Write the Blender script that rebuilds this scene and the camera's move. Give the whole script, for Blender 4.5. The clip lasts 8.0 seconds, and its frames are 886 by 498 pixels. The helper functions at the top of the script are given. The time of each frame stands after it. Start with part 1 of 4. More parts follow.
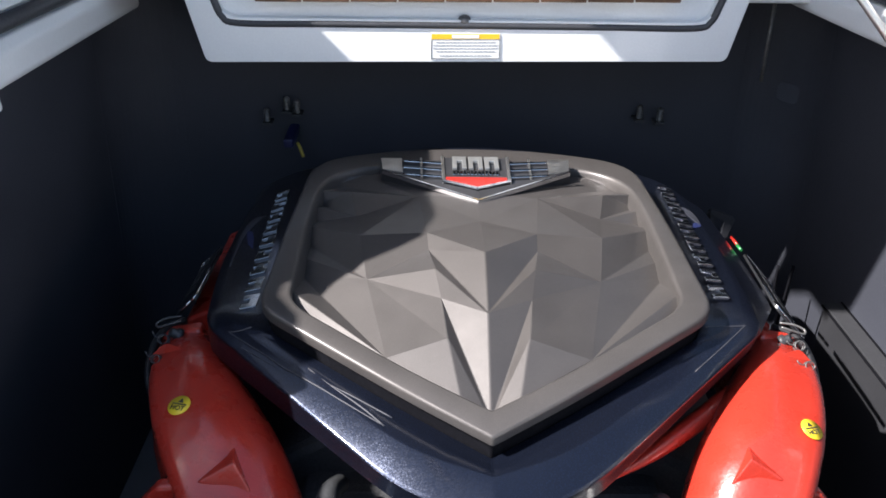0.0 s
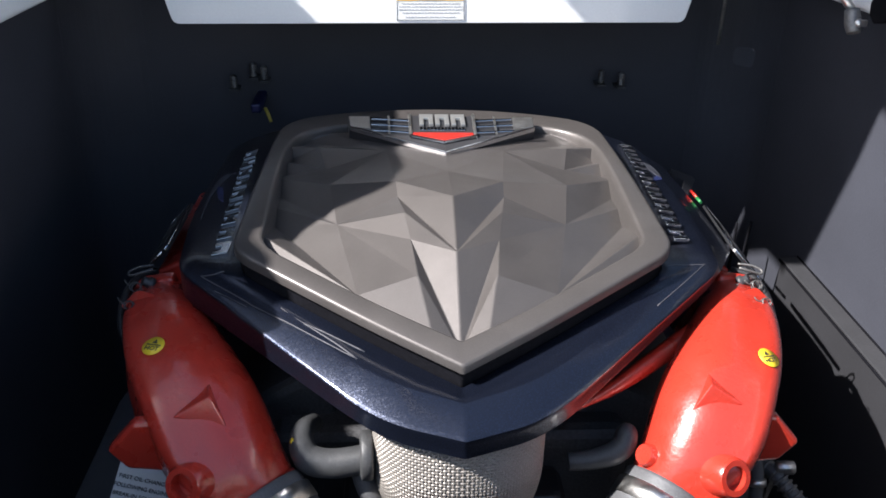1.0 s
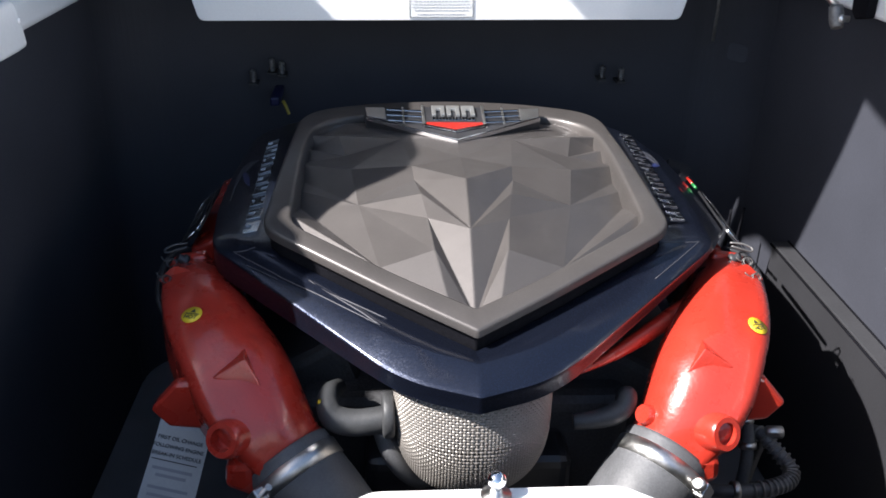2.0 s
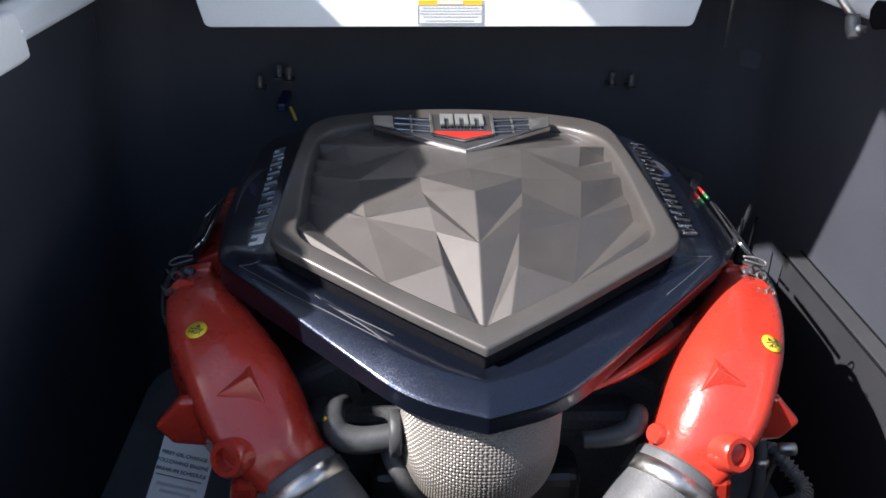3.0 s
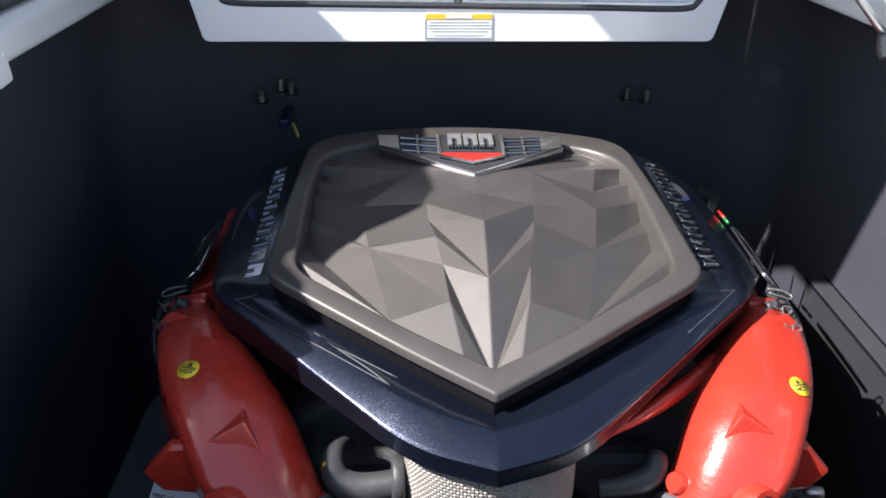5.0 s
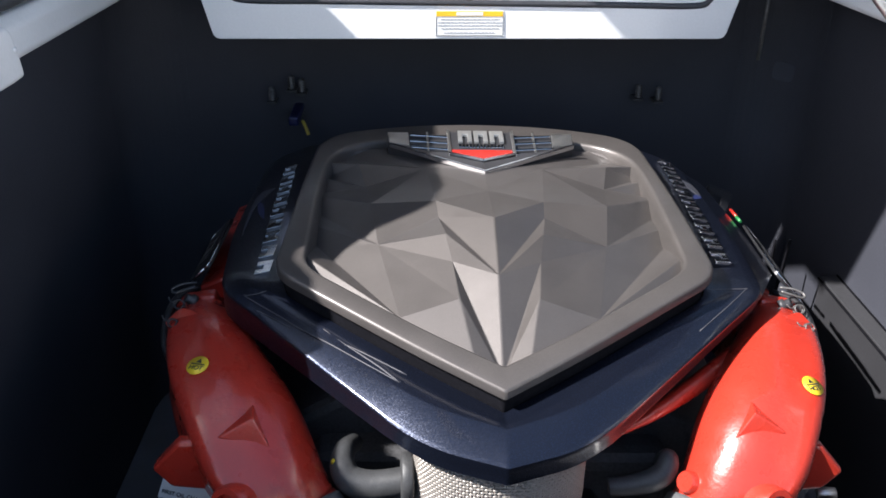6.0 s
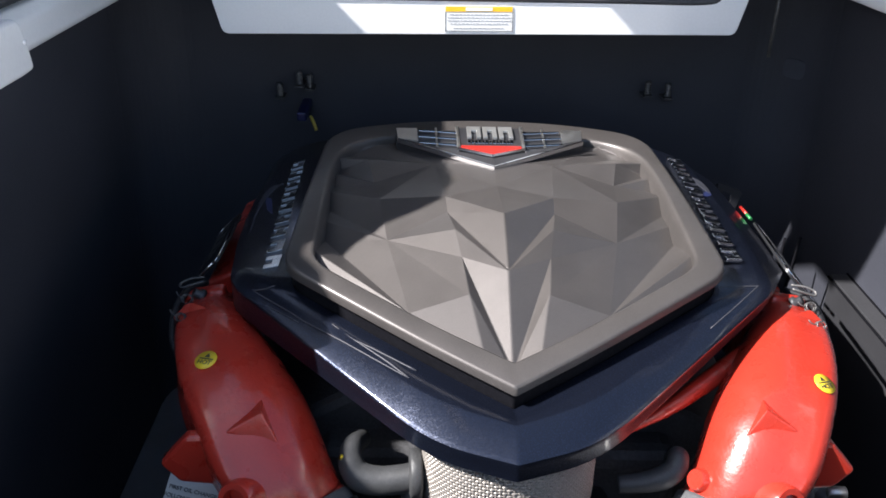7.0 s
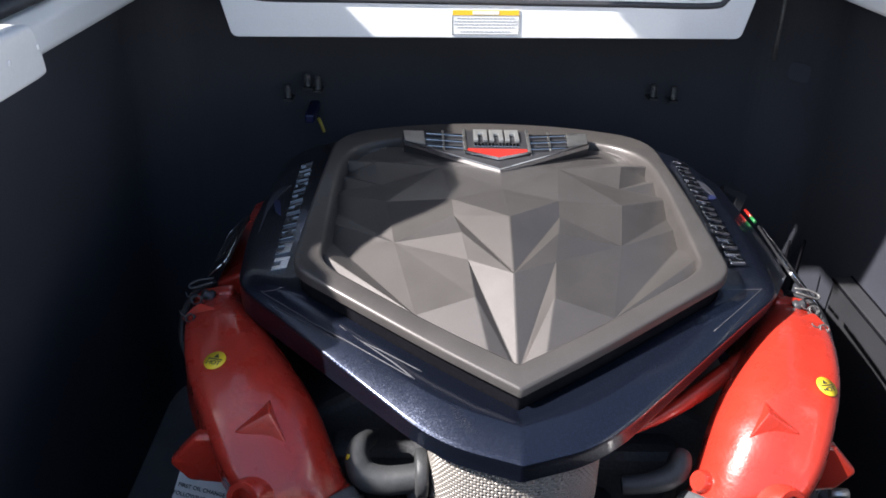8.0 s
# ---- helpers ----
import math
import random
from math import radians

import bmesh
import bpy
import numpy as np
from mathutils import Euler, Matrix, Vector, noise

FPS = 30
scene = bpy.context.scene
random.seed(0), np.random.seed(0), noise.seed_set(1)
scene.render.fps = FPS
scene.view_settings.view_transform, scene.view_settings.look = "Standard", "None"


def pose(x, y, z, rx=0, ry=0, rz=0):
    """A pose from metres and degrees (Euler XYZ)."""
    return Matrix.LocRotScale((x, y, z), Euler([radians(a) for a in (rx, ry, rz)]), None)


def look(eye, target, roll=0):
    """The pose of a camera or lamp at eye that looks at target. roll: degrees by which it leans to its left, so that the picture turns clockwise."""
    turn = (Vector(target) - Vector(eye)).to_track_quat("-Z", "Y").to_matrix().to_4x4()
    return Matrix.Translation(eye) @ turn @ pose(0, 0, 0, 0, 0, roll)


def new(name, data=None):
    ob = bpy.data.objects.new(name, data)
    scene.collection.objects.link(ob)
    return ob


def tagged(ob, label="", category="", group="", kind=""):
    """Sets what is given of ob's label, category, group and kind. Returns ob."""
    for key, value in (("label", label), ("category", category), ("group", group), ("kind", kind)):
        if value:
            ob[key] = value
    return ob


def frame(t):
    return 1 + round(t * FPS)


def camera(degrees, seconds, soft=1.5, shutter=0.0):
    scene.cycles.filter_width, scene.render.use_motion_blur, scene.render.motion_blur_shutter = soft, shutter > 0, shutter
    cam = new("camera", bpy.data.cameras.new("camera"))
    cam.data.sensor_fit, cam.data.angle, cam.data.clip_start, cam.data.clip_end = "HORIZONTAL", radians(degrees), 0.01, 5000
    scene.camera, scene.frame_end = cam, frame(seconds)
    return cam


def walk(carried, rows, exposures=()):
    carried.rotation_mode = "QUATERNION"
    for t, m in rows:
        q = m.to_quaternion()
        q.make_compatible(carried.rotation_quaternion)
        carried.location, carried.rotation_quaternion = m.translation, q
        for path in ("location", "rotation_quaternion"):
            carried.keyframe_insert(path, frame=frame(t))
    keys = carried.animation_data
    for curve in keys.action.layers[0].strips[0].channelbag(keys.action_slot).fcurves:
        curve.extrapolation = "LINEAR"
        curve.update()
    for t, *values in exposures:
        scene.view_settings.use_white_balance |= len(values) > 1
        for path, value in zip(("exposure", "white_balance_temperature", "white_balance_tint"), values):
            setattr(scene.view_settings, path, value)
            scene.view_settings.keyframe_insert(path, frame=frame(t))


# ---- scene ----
cam = camera(54.0, 8.0, soft=1.7)
PATH = [
    (0, (-0.066, -0.862, 1.076), (-0.015, 0.943, 0.218), 1.0),
    (0.5, (-0.073, -0.866, 1.051), (0.025, 0.938, 0.193), 1.0),
    (1, (-0.07, -0.907, 1.031), (0.059, 0.895, 0.171), 1.3),
    (1.5, (-0.083, -0.966, 1.027), (0.047, 0.834, 0.166), 1.4),
    (1.7, (-0.088, -0.987, 1.032), (0.045, 0.814, 0.177), 1.3),
    (2.8, (-0.096, -0.981, 1.046), (0.021, 0.820, 0.185), 1.3),
    (3, (-0.093, -0.964, 1.051), (0.022, 0.836, 0.186), 1.3),
    (3.5, (-0.089, -0.94, 1.064), (0.027, 0.86, 0.199), 1.3),
    (4, (-0.09, -0.923, 1.06), (0.022, 0.877, 0.196), 1.3),
    (4.5, (-0.084, -0.904, 1.058), (0.022, 0.896, 0.194), 1.3),
    (5, (-0.089, -0.899, 1.059), (0.008, 0.902, 0.195), 1.3),
    (5.2, (-0.088, -0.900, 1.057), (-0.004, 0.902, 0.195), 1.2),
    (6.3, (-0.090, -0.895, 1.054), (-0.017, 0.907, 0.188), 1.2),
    (6.5, (-0.093, -0.894, 1.054), (-0.02, 0.906, 0.185), 1.3),
    (7, (-0.094, -0.894, 1.049), (-0.03, 0.907, 0.182), 1.3),
    (7.5, (-0.093, -0.902, 1.053), (-0.039, 0.899, 0.185), 1.3),
    (8, (-0.094, -0.902, 1.057), (-0.045, 0.898, 0.188), 1.3),
]
walk(cam, [(t, look(eye, target, roll)) for t, eye, target, roll in PATH], [(0, 1.5), (8, 1.5)])

# ---- world, sun, exposure ----
SUN_WAY = Vector((1.0, 0.30, -1.02)).normalized()      # the way the sunlight travels
world = bpy.data.worlds.new("sky")
scene.world = world
world.use_nodes = True
wn = world.node_tree.nodes
sky = wn.new("ShaderNodeTexSky")
sky.sky_type = "NISHITA"
sky.sun_disc = False
sky.sun_elevation = math.asin(-SUN_WAY.z)
sky.sun_rotation = math.atan2(-SUN_WAY.x, -SUN_WAY.y)
wn["Background"].inputs["Strength"].default_value = 0.084
world.node_tree.links.new(sky.outputs[0], wn["Background"].inputs["Color"])
sun = new("sun", bpy.data.lights.new("sun", "SUN"))
sun.data.energy, sun.data.angle, sun.data.color = 5.0, radians(0.6), (1.0, 0.968, 0.955)
sun.matrix_world = look(-SUN_WAY * 8.0, (0, 0, 0))


# ---- materials ----
def mat(name, color, rough=0.5, metal=0.0, coat=0.0, coat_rough=0.05, grain=0.0, grain_size=300.0, wear=0.0, wear_size=9.0,
        bump=0.0, bump_size=200.0, rough_var=0.0, spec=0.5):
    """A surface with fine grain, broad stains and relief. Sizes are in cycles a metre."""
    m = bpy.data.materials.new(name)
    m.use_nodes = True
    nt = m.node_tree
    b = nt.nodes["Principled BSDF"]
    b.inputs["Base Color"].default_value = (*color, 1)
    b.inputs["Roughness"].default_value = rough
    b.inputs["Metallic"].default_value = metal
    b.inputs["Coat Weight"].default_value = coat
    b.inputs["Coat Roughness"].default_value = coat_rough
    b.inputs["Specular IOR Level"].default_value = spec
    tc = nt.nodes.new("ShaderNodeTexCoord")

    def tex(size, detail):
        n = nt.nodes.new("ShaderNodeTexNoise")
        n.inputs["Scale"].default_value, n.inputs["Detail"].default_value = size, detail
        nt.links.new(tc.outputs["Object"], n.inputs["Vector"])
        return n

    def span(src, lo, hi):
        r = nt.nodes.new("ShaderNodeMapRange")
        r.inputs["From Min"].default_value, r.inputs["From Max"].default_value = 0.3, 0.7
        r.inputs["To Min"].default_value, r.inputs["To Max"].default_value = lo, hi
        nt.links.new(src, r.inputs["Value"])
        return r.outputs["Result"]

    tone = None
    if grain:
        tone = span(tex(grain_size, 2).outputs["Fac"], 1 - grain, 1 + grain)
    if wear:
        broad = span(tex(wear_size, 5).outputs["Fac"], 1 - wear, 1 + wear)
        if tone is None:
            tone = broad
        else:
            mul = nt.nodes.new("ShaderNodeMath")
            mul.operation = "MULTIPLY"
            nt.links.new(tone, mul.inputs[0]), nt.links.new(broad, mul.inputs[1])
            tone = mul.outputs[0]
    if tone is not None:
        mix = nt.nodes.new("ShaderNodeVectorMath")
        mix.operation = "SCALE"
        mix.inputs[0].default_value = color
        nt.links.new(tone, mix.inputs["Scale"])
        nt.links.new(mix.outputs[0], b.inputs["Base Color"])
    if rough_var:
        nt.links.new(span(tex(wear_size * 3, 4).outputs["Fac"], rough - rough_var, rough + rough_var), b.inputs["Roughness"])
    if bump:
        bp = nt.nodes.new("ShaderNodeBump")
        bp.inputs["Strength"].default_value, bp.inputs["Distance"].default_value = bump, 0.002
        nt.links.new(tex(bump_size, 3).outputs["Fac"], bp.inputs["Height"])
        nt.links.new(bp.outputs["Normal"], b.inputs["Normal"])
    return m


def flake_paint(name, color, flake, size=1500.0, tilt=0.55):
    """Glossy marine paint: small tilted metal flakes under a clear coat with a thin film of dust."""
    m = mat(name, color, rough=0.34, metal=0.6, coat=0.7, coat_rough=0.06, spec=0.3)
    nt = m.node_tree
    b = nt.nodes["Principled BSDF"]
    tc = nt.nodes["Texture Coordinate"]

    def math_node(kind, first, second):
        n = nt.nodes.new("ShaderNodeMath")
        n.operation, n.inputs[1].default_value = kind, second
        nt.links.new(first, n.inputs[0])
        return n.outputs[0]

    cell = nt.nodes.new("ShaderNodeTexVoronoi")
    cell.inputs["Scale"].default_value = size
    nt.links.new(tc.outputs["Object"], cell.inputs["Vector"])
    sep = nt.nodes.new("ShaderNodeSeparateColor")
    nt.links.new(cell.outputs["Color"], sep.inputs[0])
    bright = math_node("GREATER_THAN", sep.outputs[0], 0.80)
    mix = nt.nodes.new("ShaderNodeMix")
    mix.data_type = "RGBA"
    mix.inputs["A"].default_value, mix.inputs["B"].default_value = (*color, 1), (*flake, 1)
    nt.links.new(bright, mix.inputs["Factor"])
    nt.links.new(mix.outputs["Result"], b.inputs["Base Color"])
    nt.links.new(math_node("ADD", math_node("MULTIPLY", bright, 0.25), 0.6), b.inputs["Metallic"])
    # each flake leans its own way
    lean = nt.nodes.new("ShaderNodeVectorMath")
    lean.operation, lean.inputs[1].default_value = "SUBTRACT", (0.5, 0.5, 0.5)
    nt.links.new(cell.outputs["Color"], lean.inputs[0])
    less = nt.nodes.new("ShaderNodeVectorMath")
    less.operation, less.inputs["Scale"].default_value = "SCALE", tilt
    nt.links.new(lean.outputs[0], less.inputs[0])
    geo = nt.nodes.new("ShaderNodeNewGeometry")
    add = nt.nodes.new("ShaderNodeVectorMath")
    add.operation = "ADD"
    nt.links.new(geo.outputs["Normal"], add.inputs[0]), nt.links.new(less.outputs[0], add.inputs[1])
    unit = nt.nodes.new("ShaderNodeVectorMath")
    unit.operation = "NORMALIZE"
    nt.links.new(add.outputs[0], unit.inputs[0])
    nt.links.new(unit.outputs[0], b.inputs["Normal"])
    film = nt.nodes.new("ShaderNodeTexNoise")
    film.inputs["Scale"].default_value, film.inputs["Detail"].default_value = 28, 6
    nt.links.new(tc.outputs["Object"], film.inputs["Vector"])
    dull = nt.nodes.new("ShaderNodeMapRange")
    dull.inputs["From Min"].default_value, dull.inputs["From Max"].default_value = 0.4, 0.72
    dull.inputs["To Min"].default_value, dull.inputs["To Max"].default_value = 0.05, 0.22
    nt.links.new(film.outputs["Fac"], dull.inputs["Value"])
    nt.links.new(dull.outputs["Result"], b.inputs["Coat Roughness"])
    return m


LINER = mat("dark_liner", (0.040, 0.042, 0.053), 0.7, grain=0.08, grain_size=500, wear=0.12, wear_size=5, bump=0.08, bump_size=380, spec=0.3)
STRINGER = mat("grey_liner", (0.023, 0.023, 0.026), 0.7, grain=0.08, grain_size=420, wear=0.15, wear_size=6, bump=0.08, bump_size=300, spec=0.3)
GROMMET = mat("grey_rubber_plate", (0.054, 0.057, 0.071), 0.75, grain=0.08, grain_size=450, wear=0.15, wear_size=5, bump=0.1, bump_size=350, spec=0.25)
BILGE = mat("grey_bilge_gelcoat", (0.17, 0.17, 0.18), 0.5, grain=0.05, wear=0.2, wear_size=7, bump=0.05)
TRIM = mat("trim_plastic", (0.035, 0.035, 0.038), 0.45, grain=0.1, wear=0.15, bump=0.1)
GELCOAT = mat("white_gelcoat", (0.82, 0.82, 0.82), 0.28, coat=0.5, grain=0.02, wear=0.012, wear_size=4, bump=0.01, bump_size=30)
SEAL = mat("rubber_seal", (0.045, 0.045, 0.05), 0.45, grain=0.15, wear=0.2, bump=0.15)
TEAK = mat("deck_foam_brown", (0.16, 0.085, 0.045), 0.75, grain=0.2, grain_size=250, wear=0.2, wear_size=14, bump=0.3, bump_size=300)
# near-black facing of the unseen sun blockers, so they bounce little light
DARK_LINING = mat("dark_lining", (0.03, 0.03, 0.032), 0.9, grain=0.2, wear=0.2, bump=0.4, bump_size=120, spec=0.2)
PLATE = mat("satin_grey_paint", (0.100, 0.0905, 0.086), 0.57, metal=0.64, coat=0.45, coat_rough=0.24, grain=0.14, grain_size=1500, wear=0.06, wear_size=10, bump=0.10, bump_size=1500, rough_var=0.05)
NAVY = flake_paint("navy_flake_paint", (0.0095, 0.0125, 0.024), (0.026, 0.034, 0.060), tilt=0.20)
UNDER = mat("black_skirt", (0.007, 0.007, 0.009), 0.85, spec=0.04, grain=0.2, wear=0.2, bump=0.15)
RED = mat("red_enamel", (0.42, 0.031, 0.018), 0.30, coat=0.6, coat_rough=0.07, grain=0.05, grain_size=600, wear=0.07, wear_size=12, bump=0.16, bump_size=230, rough_var=0.08)
CHROME = mat("chrome", (0.78, 0.78, 0.80), 0.07, metal=1.0, wear=0.04)
SATIN = mat("satin_chrome", (0.66, 0.66, 0.68), 0.15, metal=1.0, wear=0.08, wear_size=60)
STEEL = mat("brushed_stainless", (0.62, 0.61, 0.59), 0.36, metal=1.0, grain=0.1, grain_size=800, wear=0.12, wear_size=30, rough_var=0.08)
MARK = mat("brushed_badge_steel", (0.52, 0.52, 0.51), 0.35, metal=0.80, grain=0.1, grain_size=800, wear=0.1, wear_size=40)
ZINC = mat("dull_zinc", (0.16, 0.155, 0.15), 0.5, metal=0.6, grain=0.15, wear=0.25, wear_size=60)
STRIPE = mat("worn_silver_line", (0.055, 0.055, 0.065), 0.55, metal=0.1, grain=0.1, wear=0.25, wear_size=50)
WIRE = mat("mesh_steel", (0.30, 0.275, 0.25), 0.36, metal=0.45, grain=0.15, grain_size=900, wear=0.15, wear_size=20)
RUBBER = mat("hose_rubber", (0.085, 0.086, 0.090), 0.5, grain=0.15, grain_size=500, wear=0.25, wear_size=25, bump=0.12)
BRACKET = mat("dull_grey_steel", (0.026, 0.027, 0.033), 0.6, metal=0.0, grain=0.1, wear=0.2, wear_size=40)
MOULDED = mat("moulded_rubber", (0.045, 0.046, 0.048), 0.5, grain=0.15, grain_size=600, wear=0.25, wear_size=30, bump=0.15, bump_size=260)
PLASTIC = mat("black_plastic", (0.016, 0.016, 0.018), 0.4, grain=0.1, wear=0.2)
CAST = mat("dark_cast_block", (0.045, 0.045, 0.048), 0.6, grain=0.3, wear=0.3, bump=0.4, bump_size=250)
YELLOW = mat("yellow_sticker", (0.75, 0.55, 0.03), 0.35, wear=0.05)
LABEL_ORANGE = mat("label_orange", (0.88, 0.50, 0.02), 0.4, wear=0.03)
LABEL_WHITE = mat("label_white", (0.78, 0.78, 0.76), 0.4, wear=0.03)
PRINT = mat("black_print", (0.03, 0.03, 0.03), 0.5, wear=0.1)
FAINT = mat("faded_print", (0.42, 0.42, 0.44), 0.5, wear=0.1)
CARD = mat("card_stock", (0.66, 0.66, 0.64), 0.7, grain=0.03, wear=0.06, wear_size=20)
BADGE_RED = mat("badge_red", (0.40, 0.022, 0.015), 0.25, coat=0.6, wear=0.05)
BADGE_GREY = mat("badge_grey", (0.055, 0.055, 0.06), 0.35, metal=0.5, wear=0.08, wear_size=40)
STRIPE_GREEN = mat("green_stripe", (0.02, 0.18, 0.05), 0.35, coat=0.4, wear=0.1)
DECAL_GREY = mat("decal_grey", (0.048, 0.050, 0.062), 0.35, coat=0.4, wear=0.1)
DECAL_BLUE = mat("decal_blue", (0.022, 0.030, 0.095), 0.35, coat=0.4, wear=0.1)
BLUE = mat("blue_plug", (0.005, 0.008, 0.05), 0.4, wear=0.1)
TIE = mat("yellow_tie", (0.35, 0.26, 0.04), 0.5, wear=0.1)
VINYL = mat("seat_vinyl", (0.32, 0.32, 0.33), 0.55, grain=0.05, wear=0.06, bump=0.15, bump_size=500)
CONCRETE = mat("yard_concrete", (0.28, 0.27, 0.25), 0.85, grain=0.15, grain_size=90, wear=0.15, wear_size=0.8, bump=0.2)


# ---- mesh helpers ----
def smooth(bm, on=True):
    for f in bm.faces:
        f.smooth = on
    return bm


def link_mesh(name, bm, material, bevel=0.0, segs=2, autosmooth=True):
    bmesh.ops.recalc_face_normals(bm, faces=bm.faces)
    me = bpy.data.meshes.new(name)
    bm.to_mesh(me)
    bm.free()
    me.materials.append(material)
    ob = new(name, me)
    if bevel:
        mod = ob.modifiers.new("bevel", "BEVEL")
        mod.width, mod.segments, mod.limit_method, mod.angle_limit = bevel, segs, "ANGLE", radians(25)
    return ob


def part(name, bm, material, parent, label="", bevel=0.0, segs=2, kind=""):
    ob = link_mesh(name, bm, material, bevel, segs)
    ob.parent = parent
    return tagged(ob, label, kind=kind)


def thing(name, label, category, at=None, group="", kind=""):
    ob = new(name)
    ob.empty_display_size = 0.05
    if at is not None:
        ob.matrix_world = at
    return tagged(ob, label, category, group, kind)


def box(x0, x1, y0, y1, z0, z1, bm=None):
    bm = bm or bmesh.new()
    m = Matrix.LocRotScale(((x0 + x1) / 2, (y0 + y1) / 2, (z0 + z1) / 2), None, (x1 - x0, y1 - y0, z1 - z0))
    bmesh.ops.create_cube(bm, size=1.0, matrix=m)
    return bm


def prism(points, low, high, plane="xy", bm=None):
    """A solid from an outline; plane names the outline's axes, low and high run along the third."""
    bm = bm or bmesh.new()
    put = {"xy": lambda a, b, c: (a, b, c), "xz": lambda a, b, c: (a, c, b), "yz": lambda a, b, c: (c, a, b)}[plane]
    lo = [bm.verts.new(put(a, b, low)) for a, b in points]
    hi = [bm.verts.new(put(a, b, high)) for a, b in points]
    n = len(points)
    bm.faces.new(lo), bm.faces.new(hi)
    for i in range(n):
        bm.faces.new((lo[i], lo[(i + 1) % n], hi[(i + 1) % n], hi[i]))
    return bm


def rounded(points, radius, steps=5):
    """An outline with its corners rounded."""
    out = []
    n = len(points)
    for i in range(n):
        p, a, b = Vector(points[i]), Vector(points[i - 1]), Vector(points[(i + 1) % n])
        r = min(radius, (a - p).length * 0.45, (b - p).length * 0.45)
        s, e = p + (a - p).normalized() * r, p + (b - p).normalized() * r
        for k in range(steps + 1):
            t = k / steps
            out.append(tuple((1 - t) ** 2 * s + 2 * t * (1 - t) * p + t * t * e))
    return out


def curve_points(points, steps=8):
    """A smooth line through points (Catmull-Rom)."""
    p = [Vector(q) for q in points]
    p = [2 * p[0] - p[1]] + p + [2 * p[-1] - p[-2]]
    out = []
    for i in range(1, len(p) - 2):
        for k in range(steps):
            t = k / steps
            a, b, c, d = p[i - 1], p[i], p[i + 1], p[i + 2]
            out.append(0.5 * (2 * b + (c - a) * t + (2 * a - 5 * b + 4 * c - d) * t * t + (3 * b - a - 3 * c + d) * t ** 3))
    return out + [p[-2]]


def tube(points, radius, sides=14, steps=8, bm=None, closed=True, up=Vector((0, 0, 1))):
    """A tube round a smooth line. radius: one number, or one for each given point."""
    bm = bm or bmesh.new()
    line = curve_points(points, steps) if steps > 1 else [Vector(q) for q in points]
    if isinstance(radius, (int, float)):
        radii = [radius] * len(line)
    else:
        radii = [v.x for v in curve_points([(r, 0, 0) for r in radius], steps)]
    rings = []
    side = None
    for i, q in enumerate(line):
        way = (line[min(i + 1, len(line) - 1)] - line[max(i - 1, 0)]).normalized()
        if side is None:
            ref = up if abs(way.dot(up)) < 0.95 else Vector((1, 0, 0))
            side = way.cross(ref).normalized()
        side = (side - way * side.dot(way)).normalized()
        top = side.cross(way)
        rings.append([bm.verts.new(q + radii[i] * (math.cos(a) * side + math.sin(a) * top))
                      for a in (2 * math.pi * k / sides for k in range(sides))])
    for r0, r1 in zip(rings, rings[1:]):
        for k in range(sides):
            bm.faces.new((r0[k], r0[(k + 1) % sides], r1[(k + 1) % sides], r1[k])).smooth = True
    if closed:
        bm.faces.new(rings[0]), bm.faces.new(rings[-1])
    return bm


def lathe(profile, m, sides=24, bm=None):
    """A turned body: profile of (radius, height) about z, set by the pose m."""
    bm = bm or bmesh.new()
    rings = [[bm.verts.new(m @ Vector((r * math.cos(2 * math.pi * k / sides), r * math.sin(2 * math.pi * k / sides), h)))
              for k in range(sides)] for r, h in profile]
    for r0, r1 in zip(rings, rings[1:]):
        for k in range(sides):
            bm.faces.new((r0[k], r0[(k + 1) % sides], r1[(k + 1) % sides], r1[k])).smooth = True
    bm.faces.new(rings[0]), bm.faces.new(rings[-1])
    return bm


def aim(at, way, up=Vector((0, 0, 1))):
    """A pose at a point whose z axis runs along way."""
    z = Vector(way).normalized()
    ref = Vector(up)
    if abs(z.dot(ref)) > 0.97:
        ref = Vector((0, 1, 0))
    x = ref.cross(z).normalized()
    y = z.cross(x)
    return Matrix.Translation(at) @ Matrix((x, y, z)).transposed().to_4x4()


def lettering(name, text, size, m, material, parent, depth=0.0004, align="CENTER"):
    cu = bpy.data.curves.new(name, "FONT")
    cu.body, cu.size, cu.extrude, cu.align_x = text, size, depth, align
    tmp = new(name, cu)
    bpy.context.view_layer.update()
    me = bpy.data.meshes.new_from_object(tmp.evaluated_get(bpy.context.evaluated_depsgraph_get()))
    bpy.data.objects.remove(tmp)
    me.materials.clear()
    me.materials.append(material)
    ob = new(name, me)
    ob.parent = parent
    ob.matrix_local = m
    return ob


# ---- the place: engine bay under the deck ----
FLOOR_Z, DECK_Z = 0.06, 0.93


def structure(name, bm, material, label, category, bevel=0.0, segs=2):
    return tagged(link_mesh(name, bm, material, bevel, segs), label, category, kind="structure")


structure("ground", box(-400, 400, -400, 400, -0.72, -0.70), CONCRETE, "pale concrete yard under the boat", "ground")
structure("floor", box(-0.66, 0.66, -0.62, 0.62, 0.02, FLOOR_Z), BILGE, "dark grey bilge floor under the engine", "floor")
structure("wall_left", box(-0.62, -0.57, -0.62, 0.58, FLOOR_Z, 0.848), LINER, "dark lined side wall of the engine bay", "wall", 0.004)
def step_z(y):
    return 0.440 + (y - 0.28) * 0.038


